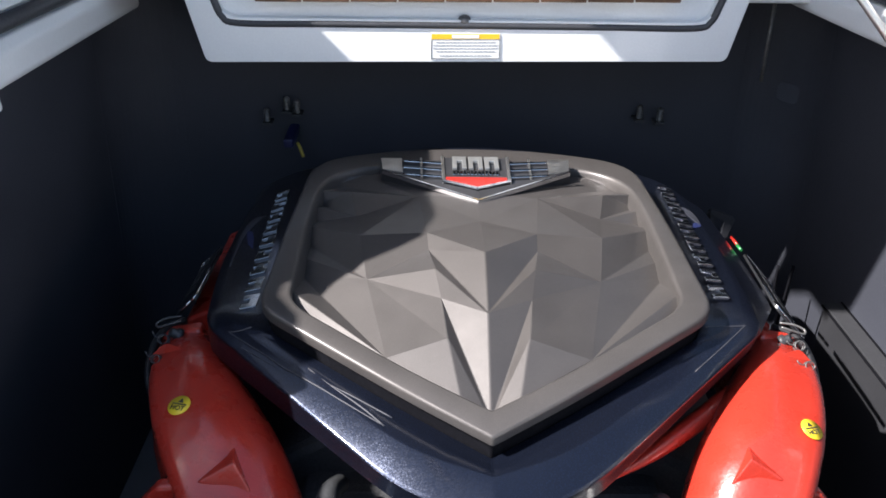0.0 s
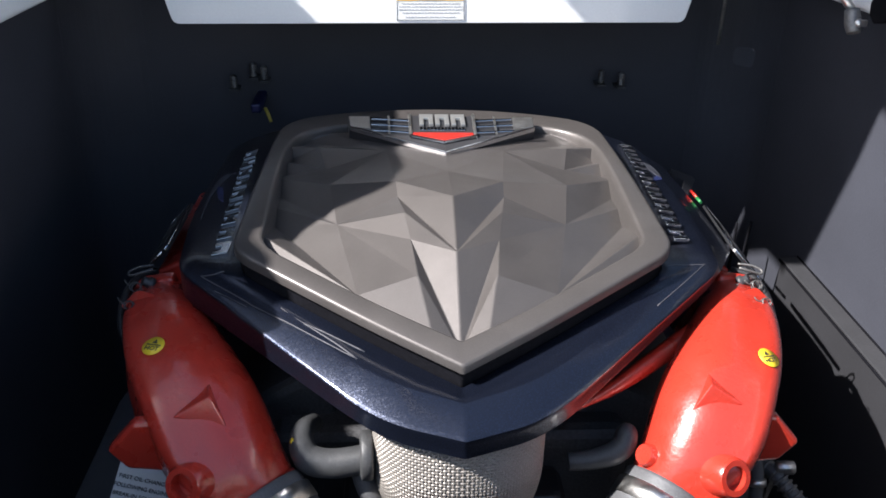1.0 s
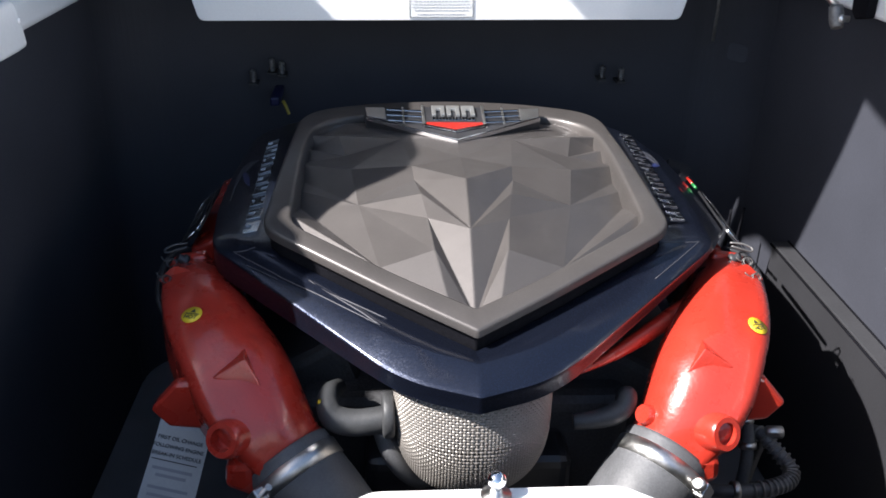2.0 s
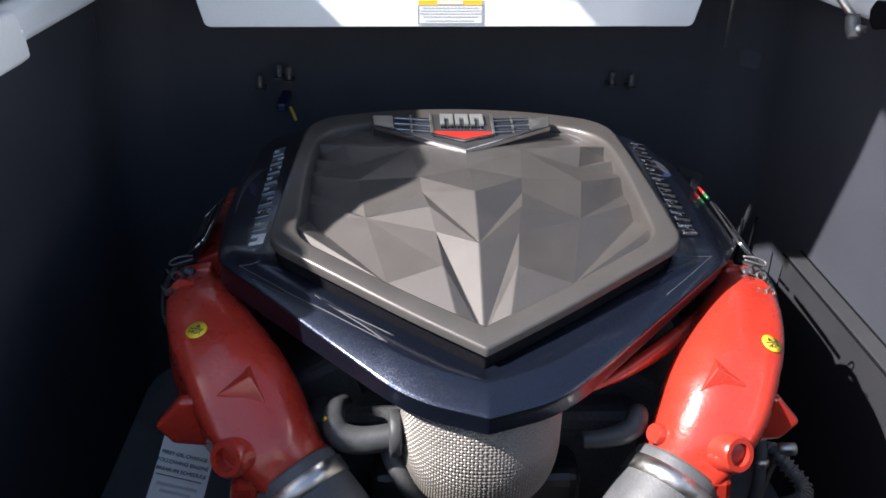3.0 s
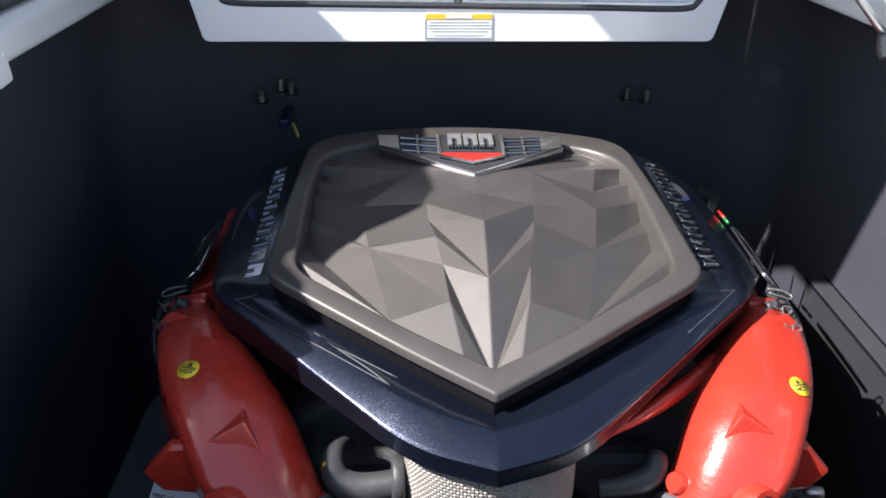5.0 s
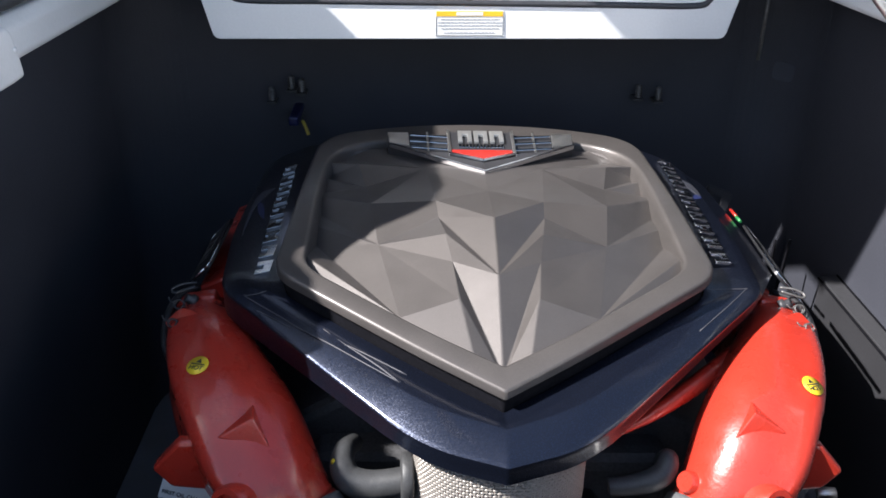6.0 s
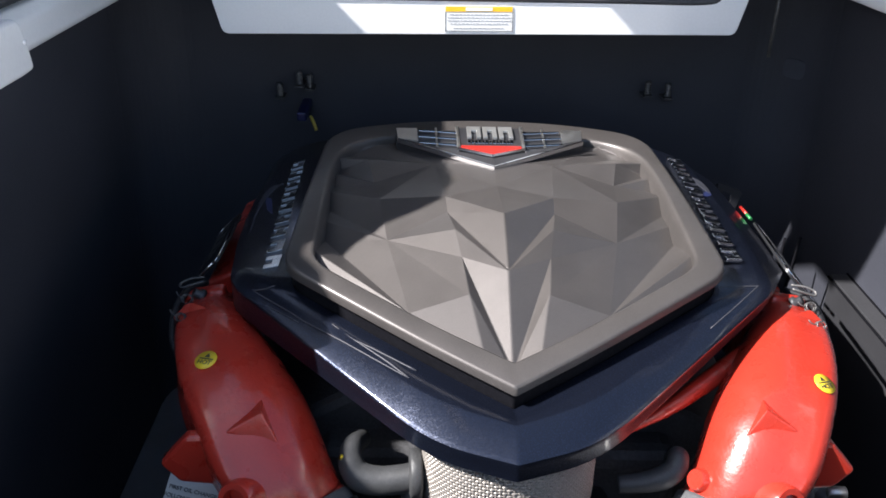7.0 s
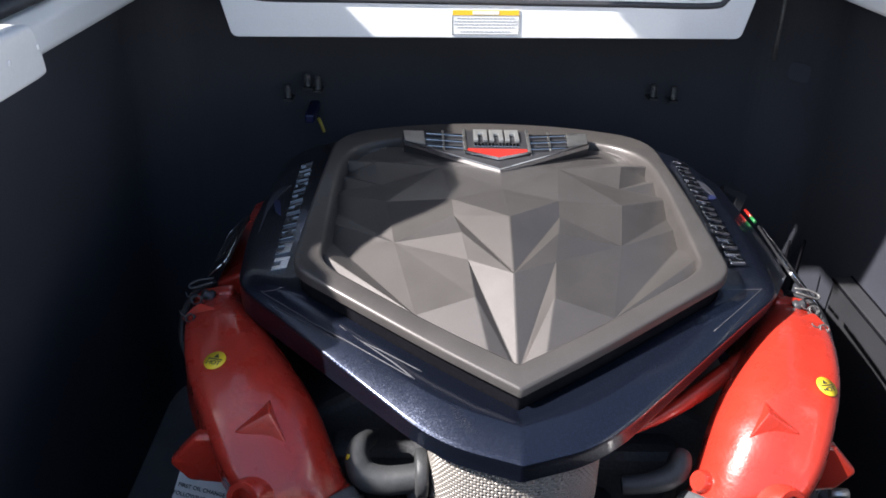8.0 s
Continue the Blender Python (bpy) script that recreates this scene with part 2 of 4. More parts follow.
structure("wall_right", prism([(-0.62, step_z(-0.62) + 0.002), (0.2860, step_z(0.2860) + 0.002), (0.2860, FLOOR_Z), (0.58, FLOOR_Z), (0.58, 0.848), (-0.62, 0.848)], 0.575, 0.625, "yz"), LINER, "dark grey lined side wall of the engine bay", "wall", 0.002)
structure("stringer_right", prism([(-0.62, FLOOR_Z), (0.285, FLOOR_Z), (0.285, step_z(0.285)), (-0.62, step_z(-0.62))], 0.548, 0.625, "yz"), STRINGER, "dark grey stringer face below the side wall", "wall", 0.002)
for side, name in ((1, "wall_corner_right"), (-1, "wall_corner_left")):
    cx, edge = (0.475, 0.5745) if side > 0 else (-0.470, -0.5695)
    arc = [(cx + (edge - cx) * math.cos(a), 0.480 + 0.0995 * math.sin(a)) for a in (math.pi / 2 * k / 14 for k in range(15))]
    structure(name, prism(arc + [(cx, 0.585), (edge + side * 0.006, 0.585), (edge + side * 0.006, 0.480)], FLOOR_Z + 0.0005, 0.8475, "xy"), LINER, "dark lined rounded corner of the engine bay", "wall")
structure("wall_back", box(-0.66, 0.66, 0.58, 0.63, FLOOR_Z, 0.93), LINER, "black lined transom wall behind the engine", "wall", 0.004)
structure("wall_front", box(-0.66, 0.66, -0.67, -0.62, 0.02, 0.50), LINER, "black lined bulkhead in front of the engine", "wall", 0.004)

# trim angle along the right wall
strip = thing("wall_trim", "dark metal angle trim along the lined wall", "trim", kind="structure")
part("trim_flange", prism([(-0.60, step_z(-0.60) + 0.0005), (0.284, step_z(0.284) + 0.0005), (0.284, step_z(0.284) + 0.004), (-0.60, step_z(-0.60) + 0.004)], 0.5462, 0.5746, "yz"), TRIM, strip, bevel=0.001)
part("trim_edge", tube([(0.5455, -0.60, step_z(-0.60) - 0.0005), (0.5455, 0.284, step_z(0.284) - 0.0005)], 0.0020, 8, 1), UNDER, strip)
part("trim_joint", tube([(0.5738, -0.60, step_z(-0.60) + 0.0045), (0.5738, 0.284, step_z(0.284) + 0.0045)], 0.0016, 8, 1), UNDER, strip)


def coaming(side):
    """White gelcoat edge of the deck along one side of the bay, with its rubber seal."""
    x = 0.502 if side > 0 else -0.471
    s = side
    name = "coaming_right" if side > 0 else "coaming_left"
    root = thing(name, "white gelcoat hatch coaming with a dark rubber seal", "coaming", kind="structure")
    prof = [(x, 0.850), (x - s * 0.003, 0.855), (x - s * 0.001, 0.880), (x + s * 0.006, 0.892), (x + s * 0.016, 0.894), (x + s * 0.016, 0.912),
            (x + s * 0.010, 0.914), (x + s * 0.022, 0.940), (x + s * 0.06, 0.975), (x + s * 0.45, 0.985), (x + s * 0.50, 0.93),
            (x + s * 0.50, 0.895), (x + s * 0.10, 0.88), (x + s * 0.04, 0.850)]
    front = -0.75 if s > 0 else -0.30
    part("rim", prism(prof, front, 0.50, "xz"), GELCOAT, root, bevel=0.003, segs=3)
    part("rubber_seal", tube([(x + s * 0.010, front + 0.01, 0.903), (x + s * 0.010, 0.46, 0.903)], 0.0085, 12, 1), SEAL, root)
    return root


coaming(1)
OUT = Matrix.Translation((0.0165, 0.129, -0.1488)) @ Matrix.Scale(1.14, 4)      # the left side stands further out
coaming(-1).matrix_world = OUT

# transom header with the hanging lip, its seal and the deck behind it
header = thing("transom_header", "white gelcoat transom header with a black rubber seal", "header", kind="structure")
part("header_panel", box(-0.60, 0.60, 0.425, 0.56, 0.862, 0.925), GELCOAT, header, bevel=0.008, segs=3)
LIP = rounded([(-0.378, 0.7742), (0.380, 0.7828), (0.402, 0.874), (0.430, 0.93), (0.374, 0.93), (0.360, 0.880), (0.352, 0.848), (0.335, 0.8385), (-0.335, 0.8385), (-0.352, 0.848), (-0.360, 0.880), (-0.374, 0.93), (-0.430, 0.93), (-0.402, 0.868)], 0.010)
part("hanging_lip", prism(LIP, 0.400, 0.424, "xz"), GELCOAT, header, bevel=0.004, segs=3)
part("rubber_seal", tube([(-0.385, 0.4025, 0.928), (-0.372, 0.4025, 0.900), (-0.360, 0.4025, 0.862), (-0.350, 0.4025, 0.840), (-0.326, 0.4025, 0.8305), (-0.2, 0.4025, 0.8305), (0, 0.4025, 0.8305),
                          (0.2, 0.4025, 0.8305), (0.326, 0.4025, 0.8305), (0.350, 0.4025, 0.840), (0.360, 0.4025, 0.862), (0.372, 0.4025, 0.900), (0.385, 0.4025, 0.928)], 0.0055, 10, 5), SEAL, header)
part("inner_panel", box(-0.392, 0.392, 0.418, 0.4246, 0.815, 0.9245), GELCOAT, header, bevel=0.002)
deck = thing("swim_deck", "brown planked foam decking on the white transom", "deck", kind="structure")
part("deck_slab", box(-0.70, 0.70, 0.40, 1.30, 0.9255, 0.945), GELCOAT, deck, bevel=0.004)
for i in range(8):
    part("plank", box(-0.30 + i * 0.0755, -0.30 + i * 0.0755 + 0.0725, 0.392, 0.90, 0.9455, 0.951), TEAK, deck, bevel=0.0008)
for i in range(9):
    x0 = -0.300 + i * 0.0669
    low = 0.8625 + 0.006 * (x0 + 0.30) / 0.60
    part("plank_end", box(x0, x0 + 0.0645, 0.390, 0.3942, low, 0.9445), TEAK, deck, bevel=0.001)

# ground works of the boat round the bay, beyond the view
hull = thing("hull", "white boat hull sides and cockpit sole round the bay", "boat", kind="structure")
part("hull_side", box(-1.06, -0.98, -3.2, 1.3, -0.55, 0.93), GELCOAT, hull, bevel=0.02)
part("hull_side", box(1.02, 1.10, -3.2, 1.3, -0.55, 0.93), GELCOAT, hull, bevel=0.02)
part("transom", box(-1.06, 1.10, 1.22, 1.30, -0.55, 0.92), GELCOAT, hull, bevel=0.02)
part("cockpit_sole", box(-1.0, 1.04, -3.2, -0.68, -0.02, 0.03), GELCOAT, hull, bevel=0.01)


# ---- engine frame: the engine stands a little turned in the bay ----
ENG = Matrix.Translation((0, -0.24, 0)) @ pose(0, 0, 0, 0, 0, -0.9) @ Matrix.Translation((0, 0.24, 0))
RIM_Y = (-0.30, -0.24, -0.19, -0.10, -0.02, 0.10, 0.35, 0.45)
RIM_Z = (0.556, 0.583, 0.603, 0.634, 0.648, 0.653, 0.660, 0.660)


def rim_z(y):
    return float(np.interp(y, RIM_Y, RIM_Z))


# engine block, seen dark between the other parts
engine = thing("engine_block", "dark cast engine block standing on the bilge floor", "engine", ENG)
part("block", box(-0.20, 0.20, -0.14, 0.40, 0.12, 0.44), CAST, engine, bevel=0.02, segs=3)
part("sump", box(-0.14, 0.14, -0.12, 0.36, FLOOR_Z, 0.119), CAST, engine, bevel=0.02)
for s in (-1, 1):
    part("cylinder_head", prism([(s * 0.10, 0.36), (s * 0.27, 0.30), (s * 0.32, 0.40), (s * 0.15, 0.50)], -0.10, 0.36, "xz"), CAST, engine, bevel=0.012)
    part("engine_mount", box(s * 0.26 - 0.04, s * 0.26 + 0.04, 0.0, 0.09, FLOOR_Z, 0.20), CAST, engine, bevel=0.008)
    if s > 0:
        part("valve_cover", tube([(0.1161, -0.2031, 0.5181), (0.1652, -0.1655, 0.5202), (0.2258, -0.1164, 0.5264), (0.2833, -0.0620, 0.5338), (0.3272, -0.0160, 0.5400)], [0.002, 0.0078, 0.0105, 0.0082, 0.002], 18, 6), RED, engine, "red painted valve cover edge")
part("pulley_guard", box(-0.12, 0.12, -0.20, -0.135, 0.20, 0.40), PLASTIC, engine, bevel=0.015, segs=3)


# ---- engine cover: navy shroud with the faceted plate ----
cover = thing("engine_cover", "glossy navy engine cover with a faceted grey plate", "engine cover", ENG)

# corners of half the outline, from the front tip to the back: shroud's crease and shoulder, plate's outer and inner edge, and how far each corner is rounded
EDGE = [(0.0, -0.286, 0.545), (0.080, -0.261, 0.550), (0.299, -0.060, 0.603), (0.317, 0.10, 0.600), (0.307, 0.368, 0.604), (0.135, 0.437, 0.626), (0.0, 0.447, 0.632)]
SHOULDER = [(0.0, -0.252, 0.5625), (0.076, -0.2265, 0.5710), (0.284, -0.048, 0.6075), (0.307, 0.10, 0.606), (0.297, 0.362, 0.610), (0.131, 0.430, 0.630), (0.0, 0.440, 0.636)]
PLATE_OUT = [(0.0, -0.228), (0.085, -0.1805), (0.2365, -0.080), (0.232, 0.10), (0.225, 0.306), (0.112, 0.349), (0.0, 0.362)]
PLATE_IN = [(0.0, -0.2015), (0.075, -0.161), (0.205, -0.072), (0.209, 0.10), (0.2055, 0.236), (0.150, 0.285), (0.0, 0.300)]
BEND = (0.003, 0.05, 0.026, 0.10, 0.06, 0.05, 0.08)


def whole_ring(half, steps=6):
    """The whole closed ring, with its corners rounded, from the corners of the half with x >= 0."""
    pts = half + [(-p[0], *p[1:]) for p in half[-2:0:-1]]
    bends = list(BEND) + list(BEND[-2:0:-1])
    n, out = len(pts), []
    for i in range(n):
        p, u, w = Vector(pts[i]), Vector(pts[i - 1]), Vector(pts[(i + 1) % n])
        s, e = p + (u - p) * min(0.45, bends[i] / (u - p).length), p + (w - p) * min(0.45, bends[i] / (w - p).length)
        out += [tuple((1 - t) ** 2 * s + 2 * t * (1 - t) * p + t * t * e) for t in (k / steps for k in range(steps + 1))]
    return out


def skin(rings, cap=()):
    bm = bmesh.new()
    rows = [[bm.verts.new(p) for p in ring] for ring in rings]
    n = len(rows[0])
    for r0, r1 in zip(rows, rows[1:]):
        for i in range(n):
            bm.faces.new((r0[i], r0[(i + 1) % n], r1[(i + 1) % n], r1[i])).smooth = True
    for k in cap:
        bm.faces.new(rows[k])
    return bm


def sharpen(ob, degrees):
    ob.data.set_sharp_from_angle(angle=radians(degrees))
    return ob


def shroud():
    out = whole_ring([(x, y, rim_z(y) - 0.030) for x, y in PLATE_OUT])
    crease, ridge = whole_ring(EDGE), whole_ring(SHOULDER)
    inner = [(x * 0.975, y * 0.975, z) for x, y, z in out]
    well = [(x * 0.94, y * 0.94, z - 0.045) for x, y, z in out]

    def between(one, two, t, lift):
        return [tuple(Vector(p) * (1 - t) + Vector(q) * t + Vector((0, 0, lift))) for p, q in zip(one, two)]

    def drop(grow, dz, back):
        rows = []
        for x, y, z in crease:
            # the flank behind the front corners leans outwards, further on the right
            flank = min(1.0, max(0.0, (y + 0.05) / 0.07)) * min(1.0, max(0.0, (abs(x) - 0.20) / 0.08)) * (0.85 if x > 0 else 0.22)
            rows.append((x * grow + math.copysign(flank * min(0.0, dz + 0.001) * -1.9, x), y + (back if y < -0.06 else 0.0), z + dz * (1 + (0.55 if x < 0 else -0.25) * min(1.0, max(0.0, (abs(x) - 0.11) / 0.08)) * (1 - flank))))
        return rows

    return skin([well, inner, between(out, ridge, 0.05, 0.0), between(out, ridge, 0.50, 0.0), between(out, ridge, 0.96, 0.0),
                 between(ridge, crease, 0.05, 0.0), between(ridge, crease, 0.50, 0.0004), between(ridge, crease, 0.90, 0.0), between(ridge, crease, 0.95, -0.0003), between(ridge, crease, 0.985, -0.0010),
                 drop(0.9996, -0.0011, 0.0001), drop(1.0, -0.0022, 0.0), drop(0.9990, -0.0065, 0.0006), drop(0.9965, -0.021, 0.003), drop(0.9960, -0.0225, 0.0028), drop(0.985, -0.0245, 0.007)], (0,))


shroud_ob = sharpen(part("shroud", shroud(), NAVY, cover, "glossy navy flake shroud"), 27)


def on_shroud(x, y):
    """Height of the shroud's top at a point of the plan."""
    best = None
    me = shroud_ob.data
    for poly in me.polygons:
        v = [me.vertices[i].co for i in poly.vertices]
        if len(v) != 4 or poly.normal.z < 0.2:
            continue
        for p, q, r in ((v[0], v[1], v[2]), (v[0], v[2], v[3])):
            d = (q.x - p.x) * (r.y - p.y) - (r.x - p.x) * (q.y - p.y)
            if abs(d) < 1e-12:
                continue
            u = ((x - p.x) * (r.y - p.y) - (r.x - p.x) * (y - p.y)) / d
            w = ((q.x - p.x) * (y - p.y) - (x - p.x) * (q.y - p.y)) / d
            if u >= -1e-6 and w >= -1e-6 and u + w <= 1 + 1e-6:
                z = p.z + u * (q.z - p.z) + w * (r.z - p.z)
                best = z if best is None else max(best, z)
    return 0.6 if best is None else best


def skirt():
    crease = whole_ring(EDGE)
    return skin([[(x * 0.965, y + (0.030 if y < -0.06 else -0.002), z - 0.0235) for x, y, z in crease],
                 [(x * 0.86, y + (0.085 if y < -0.06 else -0.004), z - 0.078) for x, y, z in crease]], (0, 1))


sharpen(part("skirt", skirt(), UNDER, cover, "matt black lower skirt"), 40)


def plate_rim():
    def wall(dz, grow):
        return [(x * (1 + grow * min(1.0, max(0.0, (y + 0.05) / 0.08))), y, z + dz) for x, y, z in whole_ring([(x, y, rim_z(y)) for x, y in PLATE_IN])]

    def ring(half, dz, grow=0.0):
        return [(x * (1 + grow), y + grow * (y - 0.06), z + dz) for x, y, z in whole_ring([(x, y, rim_z(y)) for x, y in half])]

    return skin([wall(-0.045, -0.040), wall(-0.009, -0.012), wall(-0.0040, -0.004), ring(PLATE_IN, -0.0018, 0.003), ring(PLATE_IN, -0.0004, 0.010), ring(PLATE_IN, 0.0, 0.022),
                 ring(PLATE_OUT, 0.0, -0.022), ring(PLATE_OUT, -0.0004, -0.010), ring(PLATE_OUT, -0.0018, -0.003), ring(PLATE_OUT, -0.0040, 0.0), ring(PLATE_OUT, -0.0115, 0.0), ring(PLATE_OUT, -0.0130, -0.008), ring(PLATE_OUT, -0.0135, -0.06)])


def plate_ring(dz, grow):
    return [(x * (1 + grow), y + grow * (y - 0.06), z + dz) for x, y, z in whole_ring([(x, y, rim_z(y)) for x, y in PLATE_OUT])]


# shade of the gap below the rim, put in as a black strip
part("gap_shade", skin([plate_ring(-0.0125, -0.028), plate_ring(-0.036, -0.030)]), UNDER, cover, "black strip standing for the shade in the gap under the plate")
plate = sharpen(part("top_plate", plate_rim(), PLATE, cover, "satin grey faceted plate with a raised rim"), 50)

# facet corners of one half: x, y and height over the rim's line
NODE = {
    "W": (0.0000, 0.0894, 0.0084), "A": (0.0000, -0.0181, 0.0236), "B": (0.0000, -0.1019, 0.0103), "C": (0.0000, -0.2005, -0.0151),
    "J": (0.0636, 0.0511, 0.0115), "K": (0.0599, 0.0167, 0.0046), "k": (0.0530, -0.0328, 0.0124), "L": (0.0462, -0.0764, 0.0045),
    "M": (0.0402, -0.1286, 0.0060), "N": (0.1409, 0.0574, 0.0039), "O": (0.1287, -0.0171, -0.0119), "P": (0.1046, -0.1353, -0.0082),
    "Q": (0.0760, 0.1653, 0.0058), "S": (0.1643, 0.1920, 0.0000), "R": (0.1548, 0.1356, -0.0087), "T": (0.2085, 0.240, -0.020),
    "b": (0.2089, 0.2108, -0.0070), "d": (0.2090, 0.2030, -0.0240), "U": (0.2069, 0.1700, -0.0122), "u": (0.2070, 0.1443, -0.0217), "V": (0.2136, 0.1203, -0.0153), "v": (0.2087, 0.0876, -0.0251),
    "e": (0.2116, 0.0550, -0.0235), "g": (0.2099, 0.0267, -0.0309), "X": (0.2063, -0.0412, -0.0107), "Y": (0.2010, -0.0860, -0.0274), "j": (0.1745, 0.235, -0.012), "m": (0.0282, -0.1861, -0.0050), "E": (0.0, 0.168, 0.008), "F": (0.0, 0.302, -0.010),
    "H": (0.160, 0.268, -0.008), "Z": (0.154, 0.290, -0.020), "z": (0.2045, 0.252, -0.010),
}
FACETS = ["WAJ", "WJQ", "WQE", "AJK", "AKB", "KkB", "kLB", "LCB", "LMC", "MmC", "MPm", "QRN", "QNJ", "JNO", "JOK", "KOk", "OkL", "OLM", "OMP",
          "Sbd", "SdR", "RdU", "RUu", "RuV", "RVN", "NVv", "NvO", "Ove", "Oeg", "OgP", "gXP", "XYP", "QSR", "EQH", "EHF", "QHj", "QjS", "HzT", "HTj", "jTb", "jbS", "HZz", "FHZ"]


def facets():
    bm = bmesh.new()
    for s in (1, -1):
        verts = {}
        for tri in FACETS:
            row = []
            for key in tri:
                if key not in verts:
                    x, y, h = NODE[key]
                    verts[key] = bm.verts.new((s * x, y, rim_z(y) + h))
                row.append(verts[key])
            bm.faces.new(row if s > 0 else row[::-1])
    bmesh.ops.remove_doubles(bm, verts=bm.verts, dist=1e-5)
    return bm


part("facet_relief", facets(), PLATE, cover, "satin grey relief of sharp sunk facets", bevel=0.0012, segs=2)

# chevron badge at the back of the plate; its word mark is kept to plain raised shapes
DEEP = 2.05
badge = part("badge", prism([(-0.131, 0.0), (0.131, 0.0), (0.128, -0.020 * DEEP), (0.0, -0.0700 * DEEP), (-0.128, -0.020 * DEEP)], -0.022, 0.0, "xy"), BADGE_GREY, cover, "grey and chrome chevron badge with a red field", bevel=0.0012)
BADGE = Matrix.Translation((0.0, 0.283, 0.6685)) @ pose(0, 0, 0, 4, 0, 0)
badge.matrix_local = BADGE


def bpart(name, points, low, high, material, label="", bevel=0.0006):
    ob = link_mesh(name, prism([(x, y * DEEP) for x, y in points], low, high, "xy"), material, bevel)
    ob.parent = badge
    return tagged(ob, label)


for s in (-1, 1):
    bpart("end_plate", [(s * 0.130, -0.002), (s * 0.101, -0.002), (s * 0.098, -0.0245), (s * 0.126, -0.0195)], 0.0005, 0.004, STEEL, "brushed steel end plate")
    for k in range(3):
        y0 = -0.006 - 0.0105 * k
        bpart("chrome_bar", [(s * 0.098, y0 + 0.001), (s * 0.046, y0 - 0.002), (s * 0.046, y0 - 0.0045), (s * 0.098, y0 - 0.001)], 0.0015, 0.0045, CHROME)
    bpart("chrome_post", [(s * 0.076, -0.001), (s * 0.073, -0.001), (s * 0.071, -0.034), (s * 0.074, -0.033)], 0.002, 0.0045, STEEL)
    bpart("shield_edge", [(s * 0.047, 0.001), (s * 0.043, 0.001), (s * 0.041, -0.040), (s * 0.045, -0.042)], 0.001, 0.006, STEEL)
    bpart("shield_foot", [(s * 0.0455, -0.0378), (s * 0.0455, -0.0412), (0.0, -0.0525), (0.0, -0.0488)], 0.001, 0.0075, CHROME)
    bpart("lower_field", [(s * 0.124, -0.0225), (s * 0.045, -0.0430), (0.0, -0.0535), (0.0, -0.0662)], 0.0005, 0.0058, BADGE_GREY, "dark grey lower field")
    bpart("chrome_edge", [(s * 0.127, -0.0232), (s * 0.126, -0.0252), (0.0, -0.0684), (0.0, -0.0663)], 0.001, 0.0075, CHROME)
bpart("shield", [(-0.043, 0.0), (0.043, 0.0), (0.042, -0.039), (0.0, -0.0500), (-0.042, -0.039)], 0.0005, 0.004, BADGE_GREY, "dark grey shield")
bpart("red_field", [(-0.0405, -0.0330), (0.0405, -0.0330), (0.0405, -0.0375), (0.0, -0.0480), (-0.0405, -0.0375)], 0.0045, 0.0058, BADGE_RED, "red enamel field")
for x0 in (-0.0315, -0.0095, 0.0125):
    bpart("raised_mark", [(x0, -0.003), (x0 + 0.019, -0.003), (x0 + 0.019, -0.0215), (x0 + 0.013, -0.0215), (x0 + 0.013, -0.010), (x0 + 0.006, -0.010), (x0 + 0.006, -0.0215), (x0, -0.0215)], 0.0045, 0.0085, MARK, "raised steel mark")
for k in range(13):
    x0 = -0.031 + k * 0.0048
    bpart("small_mark", [(x0, -0.0245), (x0 + 0.0036, -0.0245), (x0 + 0.0036, -0.0295), (x0, -0.0295)], 0.0045, 0.0065, CHROME)


# raised chrome word marks along both sides, as plain shapes
def word_mark(side, count, y0, y1, x0, x1, wide, tall, round_off, segs):
    for k in range(count):
        t = (k + 0.5) / count
        y, x = y0 + (y1 - y0) * t, x0 + (x1 - x0) * t
        w = abs(y1 - y0) / count * 0.84
        th, gap = w * 0.29, w * 0.47
        bm = box(-wide, wide, -gap, -gap + th, -0.001, tall)
        box(-wide, wide, gap - th, gap, -0.001, tall, bm)
        place = (wide - th, -wide, -th / 2, wide - th)[k % 4]
        box(place, place + th, -gap + th + 0.0001, gap - th - 0.0001, -0.001, tall * 0.85, bm)
        bm.transform(Matrix(((1, 0, 0, 0), (0.22, 1, 0, 0), (0, 0, 1, 0), (0, 0, 0, 1))))
        ob = part("raised_mark", bm, SATIN, cover, "raised chrome mark", bevel=round_off, segs=segs)
        zz = on_shroud(x, y)
        lean = math.degrees(math.atan2(on_shroud(x - 0.01, y) - on_shroud(x + 0.01, y), 0.02))
        ob.matrix_local = Matrix.Translation((side * x, y, zz + 0.0010)) @ pose(0, 0, 0, 0, side * lean, 0)


word_mark(1, 9, 0.328, -0.014, 0.279, 0.266, 0.0105, 0.0044, 0.0017, 4)
word_mark(-1, 9, 0.288, -0.042, 0.269, 0.256, 0.0085, 0.0008, 0.0002, 2)


# printed swoosh beside each word mark
def swoosh(line, material, label):
    """A thin flat band on the shroud along points of x, y and half width."""
    pts = curve_points(line, 6)
    bm = bmesh.new()
    rows = [[bm.verts.new((x + d * w, y, on_shroud(x + d * w, y) + lift)) for d, lift in ((-1, 0.0010), (1, 0.0010), (1, 0.0), (-1, 0.0))] for x, y, w in pts]
    for a, b in zip(rows, rows[1:]):
        for i in range(4):
            bm.faces.new((a[i], a[(i + 1) % 4], b[(i + 1) % 4], b[i]))
    bm.faces.new(rows[0]), bm.faces.new(rows[-1])
    bmesh.ops.recalc_face_normals(bm, faces=bm.faces)
    part("swoosh", bm, material, cover, label)


